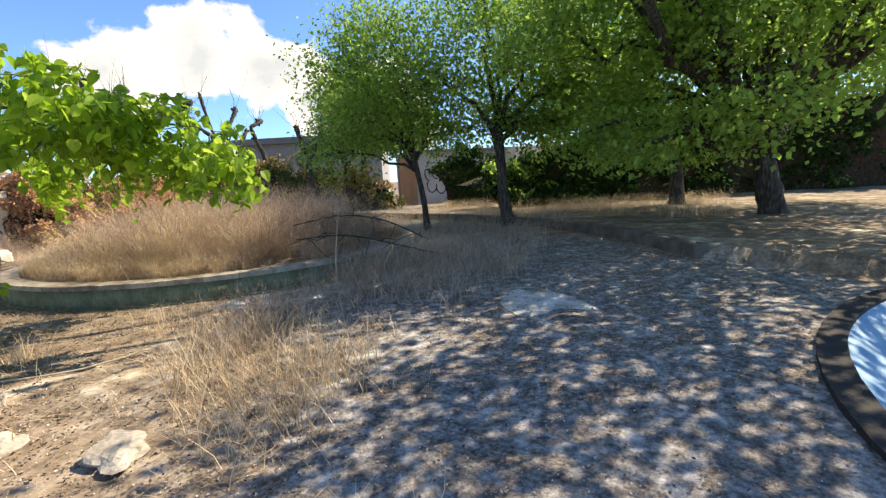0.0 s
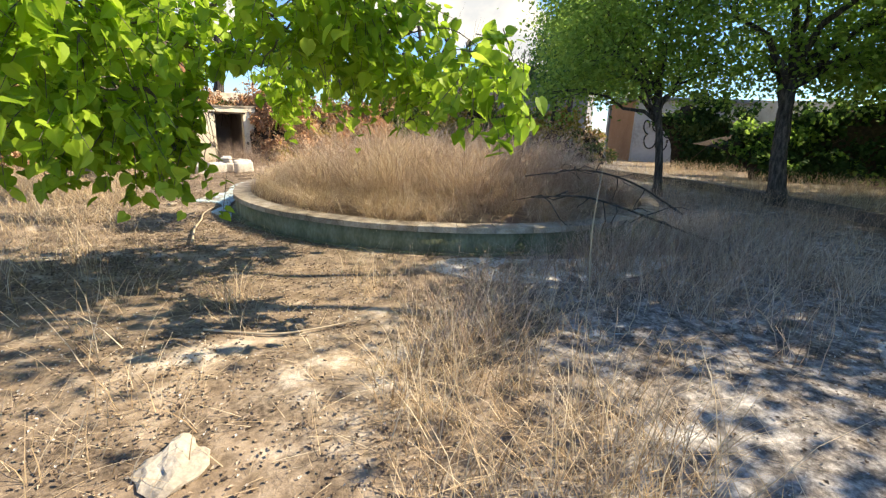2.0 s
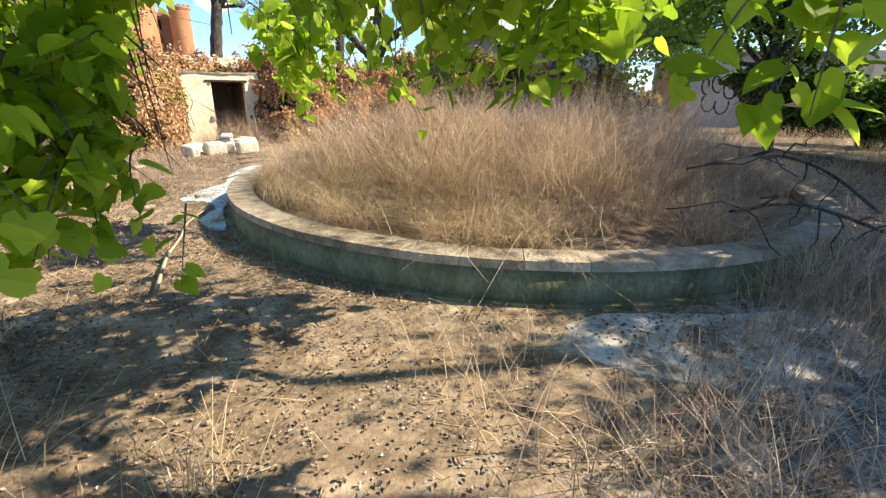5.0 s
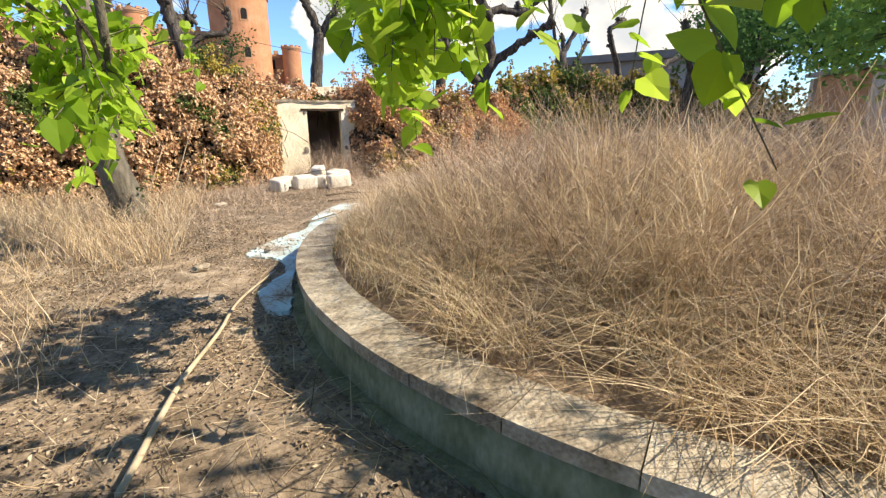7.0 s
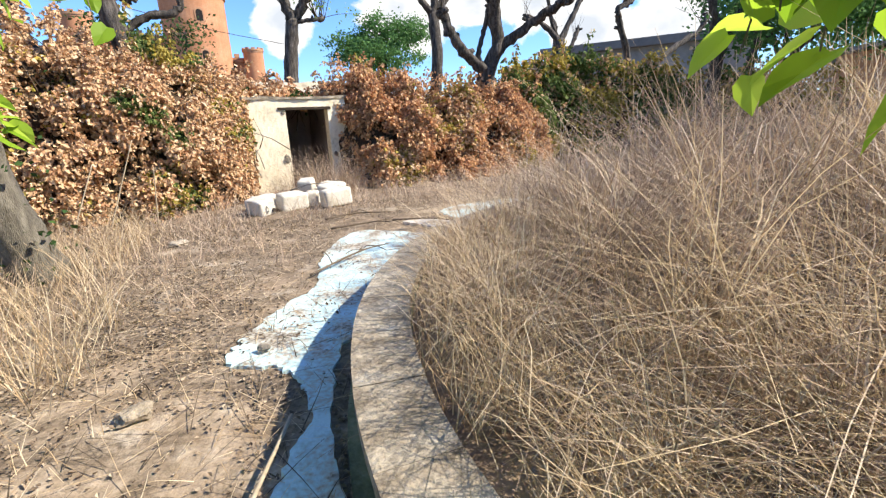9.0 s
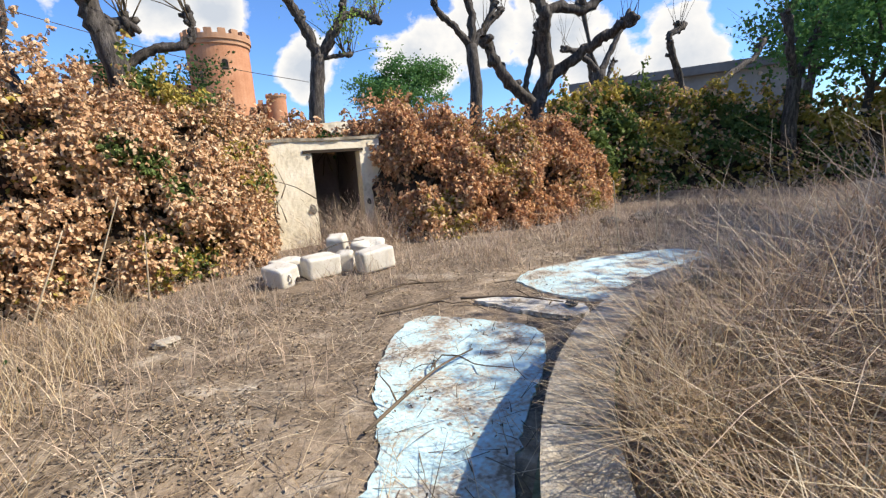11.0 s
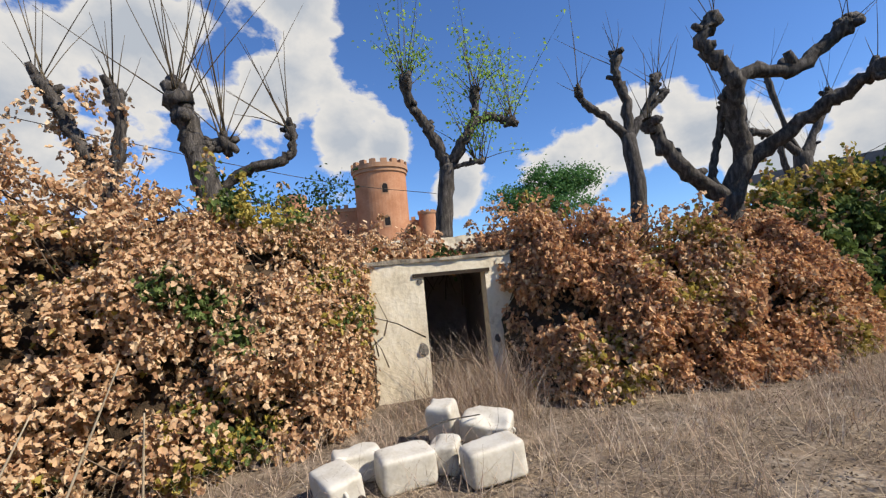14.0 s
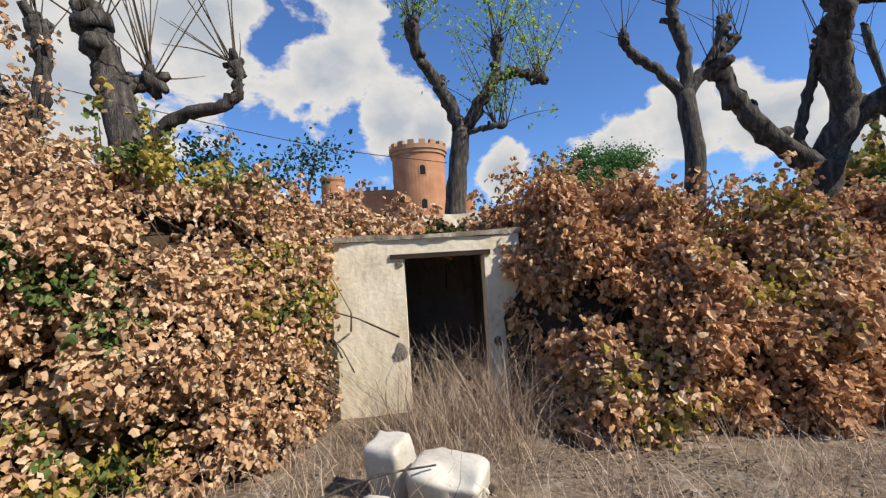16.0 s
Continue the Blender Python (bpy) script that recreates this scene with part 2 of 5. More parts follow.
def ground_material():
    m = bpy.data.materials.new("dry_ground")
    m.use_nodes = True
    nd, ln = m.node_tree.nodes, m.node_tree.links.new
    p = nd["Principled BSDF"]
    p.inputs["Roughness"].default_value = 0.95
    p.inputs["Specular IOR Level"].default_value = 0.15
    geo = nd.new("ShaderNodeNewGeometry")

    def noise_(scale, detail=8.0, rough=0.6):
        n = nd.new("ShaderNodeTexNoise")
        n.inputs["Scale"].default_value, n.inputs["Detail"].default_value, n.inputs["Roughness"].default_value = scale, detail, rough
        ln(geo.outputs["Position"], n.inputs["Vector"])
        return n.outputs["Fac"]

    def ramp_(fac, stops):
        r = nd.new("ShaderNodeValToRGB")
        while len(r.color_ramp.elements) < len(stops):
            r.color_ramp.elements.new(0.5)
        for e, (at, c) in zip(r.color_ramp.elements, stops):
            e.position, e.color = at, (*c, 1)
        ln(fac, r.inputs[0])
        return r.outputs[0]

    def mix_(fac, a, b):
        x = nd.new("ShaderNodeMix")
        x.data_type = "RGBA"
        ln(fac, x.inputs[0])
        ln(a, x.inputs[6])
        ln(b, x.inputs[7])
        return x.outputs[2]

    def math_(op, a, b):
        x = nd.new("ShaderNodeMath")
        x.operation = op
        for s, v in zip(x.inputs, (a, b)):
            if isinstance(v, (int, float)):
                s.default_value = v
            else:
                ln(v, s)
        return x.outputs[0]

    broad, mid, fine = noise_(0.55, 6), noise_(3.2, 8, 0.7), noise_(26, 5, 0.7)
    soil = ramp_(mid, [(0.30, (0.09, 0.068, 0.048)), (0.45, (0.22, 0.165, 0.115)), (0.58, (0.35, 0.275, 0.20)), (0.72, (0.53, 0.46, 0.36))])
    chalk = ramp_(mid, [(0.34, (0.17, 0.125, 0.085)), (0.5, (0.36, 0.29, 0.21)), (0.62, (0.60, 0.54, 0.45))])
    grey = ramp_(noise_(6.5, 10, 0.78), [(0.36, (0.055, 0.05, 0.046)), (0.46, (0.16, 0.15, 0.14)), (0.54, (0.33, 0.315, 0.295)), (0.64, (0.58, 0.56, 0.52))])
    litter = ramp_(fine, [(0.38, (0.03, 0.024, 0.02)), (0.52, (0.15, 0.115, 0.085)), (0.68, (0.34, 0.28, 0.21))])
    sx = nd.new("ShaderNodeSeparateXYZ")
    ln(geo.outputs["Position"], sx.inputs[0])
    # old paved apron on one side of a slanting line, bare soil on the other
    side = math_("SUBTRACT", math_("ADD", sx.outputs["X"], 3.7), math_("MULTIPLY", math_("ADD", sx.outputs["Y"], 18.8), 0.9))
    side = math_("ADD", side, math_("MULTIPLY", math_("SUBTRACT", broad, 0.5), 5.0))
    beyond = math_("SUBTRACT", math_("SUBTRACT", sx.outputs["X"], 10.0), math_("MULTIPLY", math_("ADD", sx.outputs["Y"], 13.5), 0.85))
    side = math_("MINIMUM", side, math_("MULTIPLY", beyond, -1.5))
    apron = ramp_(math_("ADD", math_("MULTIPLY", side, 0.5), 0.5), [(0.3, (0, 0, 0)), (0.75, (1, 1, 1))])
    chalky = ramp_(broad, [(0.5, (0, 0, 0)), (0.62, (1, 1, 1))])
    col = mix_(chalky, soil, chalk)
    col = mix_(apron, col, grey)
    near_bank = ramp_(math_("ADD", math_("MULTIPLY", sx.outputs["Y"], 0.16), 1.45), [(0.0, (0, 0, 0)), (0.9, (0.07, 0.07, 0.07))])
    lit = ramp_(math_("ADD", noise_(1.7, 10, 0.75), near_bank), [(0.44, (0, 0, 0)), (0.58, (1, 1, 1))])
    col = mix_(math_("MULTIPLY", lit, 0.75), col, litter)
    ln(col, p.inputs["Base Color"])
    b = nd.new("ShaderNodeBump")
    b.inputs["Strength"].default_value, b.inputs["Distance"].default_value = 0.7, 0.03
    ln(math_("ADD", mid, math_("MULTIPLY", fine, 0.6)), b.inputs["Height"])
    ln(b.outputs[0], p.inputs["Normal"])
    return m


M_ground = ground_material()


# ---- mesh helpers ----
class Geo:
    """Gathers vertices and faces for one mesh."""

    def __init__(self):
        self.v, self.f, self.n = [], [], 0

    def add(self, verts, faces):
        verts = np.asarray(verts, float).reshape(-1, 3)
        self.v.append(verts)
        self.f.append(np.asarray(faces, int) + self.n)
        self.n += len(verts)
        return self

    def mesh(self, name, material, smooth=False):
        me = bpy.data.meshes.new(name)
        v = np.concatenate(self.v) if self.v else np.zeros((0, 3))
        loops = np.concatenate([f.ravel() for f in self.f]) if self.f else np.zeros(0, int)
        sizes = np.concatenate([np.full(len(f), f.shape[1]) for f in self.f]) if self.f else np.zeros(0, int)
        me.vertices.add(len(v))
        me.vertices.foreach_set("co", v.astype(np.float32).ravel())
        me.loops.add(len(loops))
        me.loops.foreach_set("vertex_index", loops.astype(np.int32))
        me.polygons.add(len(sizes))
        me.polygons.foreach_set("loop_start", np.r_[0, np.cumsum(sizes)[:-1]].astype(np.int32))
        me.polygons.foreach_set("use_smooth", np.full(len(sizes), smooth))
        me.update(calc_edges=True)
        me.materials.append(material)
        return me

    def box(self, x0, y0, z0, x1, y1, z1):
        v = [(x, y, z) for x in (x0, x1) for y in (y0, y1) for z in (z0, z1)]
        return self.add(v, [(0, 1, 3, 2), (4, 6, 7, 5), (0, 4, 5, 1), (2, 3, 7, 6), (0, 2, 6, 4), (1, 5, 7, 3)])

    def tube(self, pts, radii, sides=8, knob=0.0, seed=0):
        """A tapered limb along points, closed at both ends."""
        pts = np.asarray(pts, float)
        radii = np.broadcast_to(np.asarray(radii, float), (len(pts),))
        rng = np.random.default_rng(seed)
        way = np.gradient(pts, axis=0)
        way /= np.linalg.norm(way, axis=1)[:, None] + 1e-9
        ref = np.array([0.0, 0.0, 1.0]) if abs(way[:, 2]).mean() < 0.8 else np.array([1.0, 0.0, 0.0])
        a = np.cross(way, ref)
        a /= np.linalg.norm(a, axis=1)[:, None] + 1e-9
        b = np.cross(way, a)
        ang = np.linspace(0, 2 * np.pi, sides, endpoint=False)
        r = radii[:, None] * (1 + knob * rng.normal(0, 1, (len(pts), sides)))
        ring = pts[:, None] + r[..., None] * (np.cos(ang)[None, :, None] * a[:, None] + np.sin(ang)[None, :, None] * b[:, None])
        k = len(pts)
        i, j = np.meshgrid(np.arange(k - 1), np.arange(sides), indexing="ij")
        i, j = i.ravel(), j.ravel()
        jn = (j + 1) % sides
        quads = np.stack([i * sides + j, i * sides + jn, (i + 1) * sides + jn, (i + 1) * sides + j], 1)
        self.add(ring, quads)
        base = self.n - k * sides
        tips = np.array([pts[0], pts[-1]])
        self.add(tips, np.zeros((0, 3), int))
        c0, c1 = self.n - 2, self.n - 1
        s = np.arange(sides)
        self.f.append(np.stack([base + (s + 1) % sides, base + s, np.full(sides, c0)], 1))
        top = base + (k - 1) * sides
        self.f.append(np.stack([top + s, top + (s + 1) % sides, np.full(sides, c1)], 1))
        return self


def part(name, geo, material, parent=None, label="", smooth=False):
    ob = new(name, geo.mesh(name, material, smooth))
    if parent:
        ob.parent = parent
    if label:
        tagged(ob, label)
    return ob


def thing(name, label, category, at=(0, 0, 0), group="", kind=""):
    ob = new(name)
    ob.empty_display_size = 0.2
    ob.location = at
    return tagged(ob, label, category, group, kind)


def curve(points, steps=6):
    """A smooth line through points (Catmull-Rom)."""
    p = np.asarray(points, float)
    p = np.concatenate([[2 * p[0] - p[1]], p, [2 * p[-1] - p[-2]]])
    out = []
    for i in range(1, len(p) - 2):
        for t in np.linspace(0, 1, steps, endpoint=False):
            out.append(0.5 * (2 * p[i] + (p[i + 1] - p[i - 1]) * t + (2 * p[i - 1] - 5 * p[i] + 4 * p[i + 1] - p[i + 2]) * t * t
                              + (3 * p[i] - p[i - 1] - 3 * p[i + 1] + p[i + 2]) * t ** 3))
    out.append(p[-2])
    return np.array(out)


def turns(rng, n, droop=0.0, face_up=0.6):
    """n random leaf frames: rows are the leaf's across, along and face directions."""
    face = rng.normal(0, 1, (n, 3)) + np.array([0.0, 0.0, face_up * 2])
    face /= np.linalg.norm(face, axis=1)[:, None]
    along = rng.normal(0, 1, (n, 3)) + np.array([0.0, 0.0, -droop * 2])
    along -= (along * face).sum(1)[:, None] * face
    along /= np.linalg.norm(along, axis=1)[:, None] + 1e-9
    return np.stack([np.cross(along, face), along, face], 1)


LEAF_BROAD = np.array([(0, 0, 0), (0.24, -0.08, 0.04), (0.45, 0.18, 0.09), (0.42, 0.50, 0.08), (0.22, 0.82, 0.02), (0, 1.10, -0.10),
                       (-0.22, 0.82, 0.02), (-0.42, 0.50, 0.08), (-0.45, 0.18, 0.09), (-0.24, -0.08, 0.04), (0, 0.42, -0.02)])
FACE_BROAD = np.array([(10, k, (k + 1) % 10) for k in range(10)])
LEAF_DEAD = np.array([(0, 0, 0), (0.26, 0.10, 0.16), (0.46, 0.36, 0.26), (0.30, 0.52, 0.12), (0.33, 0.80, 0.24), (0.04, 1.0, 0.02),
                      (-0.24, 0.84, 0.18), (-0.28, 0.55, 0.10), (-0.44, 0.30, 0.20), (-0.22, 0.08, 0.10), (0, 0.45, -0.10)])
FACE_DEAD = FACE_BROAD
LEAF_CURL = np.array([(0, 0, 0), (0.36, 0.38, 0.22), (0.12, 0.95, 0.10), (-0.30, 0.55, 0.20), (0, 0.45, -0.10)])
FACE_CURL = np.array([(4, 0, 1), (4, 1, 2), (4, 2, 3), (4, 3, 0)])
LEAF_PLAIN = np.array([(0, 0, 0), (0.36, 0.45, 0.07), (0, 1.0, 0), (-0.36, 0.45, 0.07)])
FACE_PLAIN = np.array([(0, 1, 2), (0, 2, 3)])


def leaves(geo, rng, at, size, shape=LEAF_PLAIN, faces=FACE_PLAIN, droop=0.3, face_up=0.4):
    n = len(at)
    if not n:
        return geo
    f = turns(rng, n, droop, face_up)
    s = size * rng.uniform(0.6, 1.25, n)
    v = np.einsum("vk,nkj->nvj", shape, f) * s[:, None, None] + at[:, None]
    k = len(shape)
    return geo.add(v.reshape(-1, 3), (faces[None] + (np.arange(n) * k)[:, None, None]).reshape(-1, faces.shape[1]))


def blades(geo, rng, at, height, width, lean=0.35, segs=3, bend=0.5, way=None):
    """Grass stalks: thin tapering strips that lean and bend."""
    n = len(at)
    h = height if isinstance(height, np.ndarray) else height * rng.uniform(0.5, 1.2, n)
    az = rng.uniform(0, 2 * np.pi, n)
    if way is not None:
        az = way + rng.normal(0, 0.7, n)
    out = np.stack([np.cos(az), np.sin(az), np.zeros(n)], 1)
    side = np.stack([-np.sin(az + rng.normal(0, 0.6, n)), np.cos(az), np.zeros(n)], 1)
    ln = np.abs(rng.normal(lean, lean * 0.6, n))
    bd = np.abs(rng.normal(bend, bend * 0.7, n))
    rows = []
    for i in range(segs + 1):
        t = i / segs
        kink = rng.normal(0, 0.035, (n, 1)) * (h * t)[:, None] * side
        c = at + kink + out * (h * (ln * t + bd * t * t))[:, None] + np.array([0, 0, 1.0]) * (h * (t - 0.28 * bd * t * t - 0.10 * ln * t))[:, None]
        w = width * (1 - 0.75 * t) * 0.5
        rows += [c - side * w, c + side * w]
    v = np.stack(rows, 1)
    f = v.reshape(-1, 3)
    v = v[(off_eye(f, 0.5) & (off_walk(f, 0.48) | (f[:, 2] < 0.3))).reshape(v.shape[:2]).all(1)]
    n = len(v)
    if n == 0:
        return geo
    k = 2 * (segs + 1)
    q = np.array([(2 * i, 2 * i + 1, 2 * i + 3, 2 * i + 2) for i in range(segs)])
    return geo.add(v.reshape(-1, 3), (q[None] + (np.arange(n) * k)[:, None, None]).reshape(-1, 4))


def wobble(x, y, s=1.0):
    return (np.sin(1.7 * x * s + 0.6) * np.cos(1.3 * y * s) + 0.5 * np.sin(3.9 * x * s + 2.1 * y * s) + 0.3 * np.cos(7.3 * y * s - 4.7 * x * s)) / 1.8


# ---- plan ----
PC, PR = np.array([2.35, -10.4]), 4.04       # round planter: centre, outer radius
RIM_H, RIM_W = 0.36, 0.29
POOL, POOL_R = np.array([-0.1, -25.55]), 4.85
WALK = curve([(-4.1, -20.6, 0), (-3.5, -18.6, 0), (-2.9, -16.4, 0), (-2.0, -14.2, 0), (-2.0, -12.3, 0), (-2.0, -11, 0), (-1.7, -8.7, 0), (-1.0, -7.2, 0), (0.2, -5.3, 0)], 10)


def off_eye(p, far):
    """Clear of a head-high line along the path."""
    d = np.full(len(p), 9.0)
    for w in WALK:
        d = np.minimum(d, np.sqrt((p[:, 0] - w[0]) ** 2 + (p[:, 1] - w[1]) ** 2 + (p[:, 2] - 1.45) ** 2))
    return d > far


def off_walk(p, far):
    d = np.full(len(p), 9.0)
    for w in WALK:
        d = np.minimum(d, np.hypot(p[:, 0] - w[0], p[:, 1] - w[1]))
    return d > far


def smooth(a, b, x):
    t = np.clip((x - a) / (b - a), 0, 1)
    return t * t * (3 - 2 * t)


BANK_X = [-40, -12, -6, -3.5, -1.6, -1.0, -0.85, -0.32, -0.25, 1.15, 1.22, 1.45, 2.2, 5, 8, 11, 14, 20, 40]
BANK_Y = [2, -1.5, -1.9, -1.6, -1.0, -0.2, 0.38, 0.38, 2.9, 2.9, 0.38, 0.38, -0.4, -0.5, 0.2, 1.6, 5, 12, 20]


def height(x, y):
    """The lie of the land: flat round the planter, a planted bank behind the little wall."""
    front = np.interp(x, BANK_X, BANK_Y)
    steep = np.where((x > -0.95) & (x < 1.5), 0.15, 1.5)
    bank = np.interp(x, [-40, -9, -2, 0, 2, 6, 10, 16, 40], [2.2, 2.3, 2.1, 2.0, 1.95, 1.75, 1.4, 1.0, 0.8])
    z = bank * smooth(0, 1, (y - front) / steep) + 0.9 * smooth(6, 40, y)
    z = z + 0.022 * wobble(x, y) * smooth(3.5, 1.0, np.abs(z))
    basin = np.hypot(x - POOL[0], y - POOL[1])
    z = np.where(basin < POOL_R - 0.02, -0.35, z)
    kerb_side = (x - np.interp(y, [-24, -19.5, -18.1, -16.5, -13.5, -10, -4], [2.5, 4.5, 6.6, 8.14, 10.0, 11.5, 12.6])) 
    z = z + 0.20 * smooth(0.0, 0.25, kerb_side) * (y < -3)
    return z


def build_ground():
    def axis(lo, hi, fine_lo, fine_hi, step):
        far_lo = -np.geomspace(-fine_lo + 1, -lo, 22)[::-1] if fine_lo < 0 else np.array([])
        far_hi = np.geomspace(fine_hi + 1, hi, 22)
        return np.unique(np.r_[far_lo, np.arange(fine_lo, fine_hi, step), far_hi])
    xs, ys = axis(-900, 900, -9.0, 13.0, 0.13), axis(-900, 900, -24.5, 5.0, 0.13)
    X, Y = np.meshgrid(xs, ys, indexing="ij")
    Z = height(X, Y)
    i, j = np.meshgrid(np.arange(len(xs) - 1), np.arange(len(ys) - 1), indexing="ij")
    i, j = i.ravel(), j.ravel()
    n = len(ys)
    g = Geo().add(np.stack([X, Y, Z], -1), np.stack([i * n + j, (i + 1) * n + j, (i + 1) * n + j + 1, i * n + j + 1], 1))
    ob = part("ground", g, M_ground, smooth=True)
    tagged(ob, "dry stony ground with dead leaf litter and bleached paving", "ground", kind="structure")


build_ground()


def arc_piece(a0, a1, r0, r1, z0, z1, steps=4, c=PC):
    ang = np.linspace(a0, a1, steps + 1)
    v = []
    for a in ang:
        for r in (r0, r1):
            for z in (z0, z1):
                v.append((c[0] + r * math.cos(a), c[1] + r * math.sin(a), z))
    f = []
    for k in range(steps):
        b, e = 4 * k, 4 * k + 4
        f += [(b, b + 1, e + 1, e), (b + 2, e + 2, e + 3, b + 3), (b + 1, b + 3, e + 3, e + 1), (b, e, e + 2, b + 2)]
    f += [(0, 2, 3, 1), (4 * steps, 4 * steps + 1, 4 * steps + 3, 4 * steps + 2)]
    return v, f


def build_planter():
    t = thing("round_planter", "low round concrete planter with a bleached coping, overgrown with dry grass", "planter", (PC[0], PC[1], 0), kind="structure")
    inv = Matrix.Translation((-PC[0], -PC[1], 0))

    def child(name, g, m, label="", smooth_=False):
        ob = part(name, g, m, t, label, smooth_)
        ob.data.transform(inv)
        return ob
    child("planter_wall", Geo().add(*arc_piece(0, 2 * math.pi, PR - 0.30, PR - 0.03, -0.1, 0.285, 96)), M_concrete, "greenish rendered concrete wall", True)
    child("planter_ledge", Geo().add(*arc_piece(0, 2 * math.pi, PR - 0.1, PR + 0.045, -0.1, 0.035, 96)), M_concrete, "narrow concrete footing")
    # flat discs of earth, slightly heaped
    g = Geo()
    rr, aa = np.meshgrid(np.linspace(0, PR - 0.28, 14), np.linspace(0, 2 * np.pi, 64, endpoint=False), indexing="ij")
    z = 0.27 + 0.22 * (1 - (rr / (PR - 0.28)) ** 2) + 0.03 * wobble(3 * rr * np.cos(aa), 3 * rr * np.sin(aa))
    i, j = [q.ravel() for q in np.meshgrid(np.arange(13), np.arange(64), indexing="ij")]
    g.add(np.stack([PC[0] + rr * np.cos(aa), PC[1] + rr * np.sin(aa), z], -1), np.stack([i * 64 + j, (i + 1) * 64 + j, (i + 1) * 64 + (j + 1) % 64, i * 64 + (j + 1) % 64], 1))
    child("planter_soil", g, M_earth, "heaped brown earth", True)
    rng = np.random.default_rng(3)
    n = 52
    for k in range(n):
        a0, a1 = 2 * math.pi * k / n, 2 * math.pi * (k + 1) / n
        gap, dz, dr = 0.0006 + 0.0006 * rng.random(), rng.normal(0, 0.0015), rng.normal(0, 0.002)
        v, f = arc_piece(a0 + gap, a1 - gap, PR - RIM_W + dr, PR + dr, 0.288, RIM_H + dz, 4)
        v = np.array(v)
        top = v[:, 2] > 0.32
        v[top, 2] += rng.normal(0, 0.001, top.sum())
        child("coping_stone", Geo().add(v, f), M_coping)
    return t


build_planter()


def flat_patch(name, outline, z, thick, material, label, seed, category="slab", kind="structure"):
    """An irregular flat slab with a ragged broken edge."""
    rng = np.random.default_rng(seed)
    line = curve(list(outline) + [outline[0]], 14)[:-1]
    line = line + 0.02 * np.stack([wobble(line[:, 0] * 5 + seed, line[:, 1] * 5), wobble(line[:, 1] * 5, line[:, 0] * 5 - seed)], 1)
    line = line + rng.normal(0, 0.010, line.shape)
    c = line.mean(0)
    n = len(line)
    nx = np.roll(line, -1, 0)
    area = (line[:, 0] * nx[:, 1] - nx[:, 0] * line[:, 1]).sum()
    top, low = np.c_[line, np.full(n, z)], np.c_[c + (line - c) * 1.01, np.full(n, z - thick)]
    v = np.concatenate([top, low])
    s = np.arange(n)
    e = (s + 1) % n
    g = Geo().add(v, np.stack([s, e, n + e, n + s], 1)[:, ::-1])
    g.f.append(np.array([s if area > 0 else s[::-1]]))
    ob = part(name, g, material)
    return tagged(ob, label, category, kind=kind)


flat_patch("painted_slab", [(-1.93, -9.95), (-1.9, -9.4), (-1.66, -8.95), (-1.72, -8.45), (-2.0, -8.2), (-1.7, -7.65), (-1.2, -7.1), (-0.95, -6.3), (-0.55, -5.6), (-0.15, -5.3), (0.25, -5.72), (0.48, -6.2), (0.1, -6.75), (-0.45, -7.25), (-1.0, -7.95), (-1.45, -8.6), (-1.66, -9.4), (-1.75, -10.0)], 0.022, 0.06, M_blue, "flaking pale blue painted concrete slab beside the planter", 1)
flat_patch("painted_slab", [(1.2, -4.8), (1.7, -4.55), (2.8, -4.6), (3.9, -4.95), (3.6, -5.7), (2.6, -6.2), (1.7, -6.15), (1.25, -5.6)], 0.024, 0.07, M_blue, "cracked pale blue painted concrete slab in the grass", 2)
flat_patch("broken_slab", [(0.42, -5.2), (0.8, -5.35), (1.18, -5.95), (0.92, -6.18), (0.65, -5.8)], 0.045, 0.08, M_white_slab, "broken edge of dusty whitish screed", 3)
flat_patch("dusty_slab", [(-0.6, -14.0), (0.0, -13.85), (0.9, -14.45), (1.8, -14.8), (2.6, -15.2), (1.6, -15.4), (0.6, -15.2), (-0.2, -14.75)], 0.016, 0.05, M_white_slab, "dusty white patch of screed below the planter wall", 4)
flat_patch("faded_slab", [(-0.85, -16.32), (-0.6, -16.2), (-0.35, -16.12), (-0.08, -16.3), (-0.26, -16.68), (-0.65, -16.6)], -0.002, 0.05, M_blue, "faded bluish patch of painted concrete under litter", 5)
flat_patch("faded_slab", [(0.3, -18.4), (0.9, -17.6), (1.7, -17.5), (1.6, -18.2), (0.9, -18.8)], 0.006, 0.05, M_white_slab, "worn whitish patch of paving under litter", 6)


def build_pool():
    t = thing("sunken_pool", "shallow round pool painted blue with a dark stained edge", "pool", (POOL[0], POOL[1], 0), kind="structure")
    inv = Matrix.Translation((-POOL[0], -POOL[1], 0))
    a = np.linspace(0, 2 * np.pi, 72, endpoint=False)
    v = np.concatenate([np.c_[POOL[0] + r * np.cos(a), POOL[1] + r * np.sin(a), np.full(72, z)] for r, z in ((POOL_R - 0.02, 0.02), (POOL_R - 0.3, -0.12), (0.5, -0.2))])
    s = np.arange(72)
    e = (s + 1) % 72
    g = Geo().add(v, np.concatenate([np.stack([k * 72 + s, k * 72 + e, (k + 1) * 72 + e, (k + 1) * 72 + s], 1) for k in (0, 1)]))
    g.f.append(np.array([144 + s]))
    for nm, gg, mm, lb in (("basin", g, M_pool, "blue painted basin"), ("pool_edge", Geo().add(*arc_piece(0, 2 * math.pi, POOL_R - 0.03, POOL_R + 0.17, -0.1, 0.05, 72, POOL)), M_poolrim, "dark stained edge")):
        ob = part(nm, gg, mm, t, lb)
        ob.data.transform(inv)


build_pool()


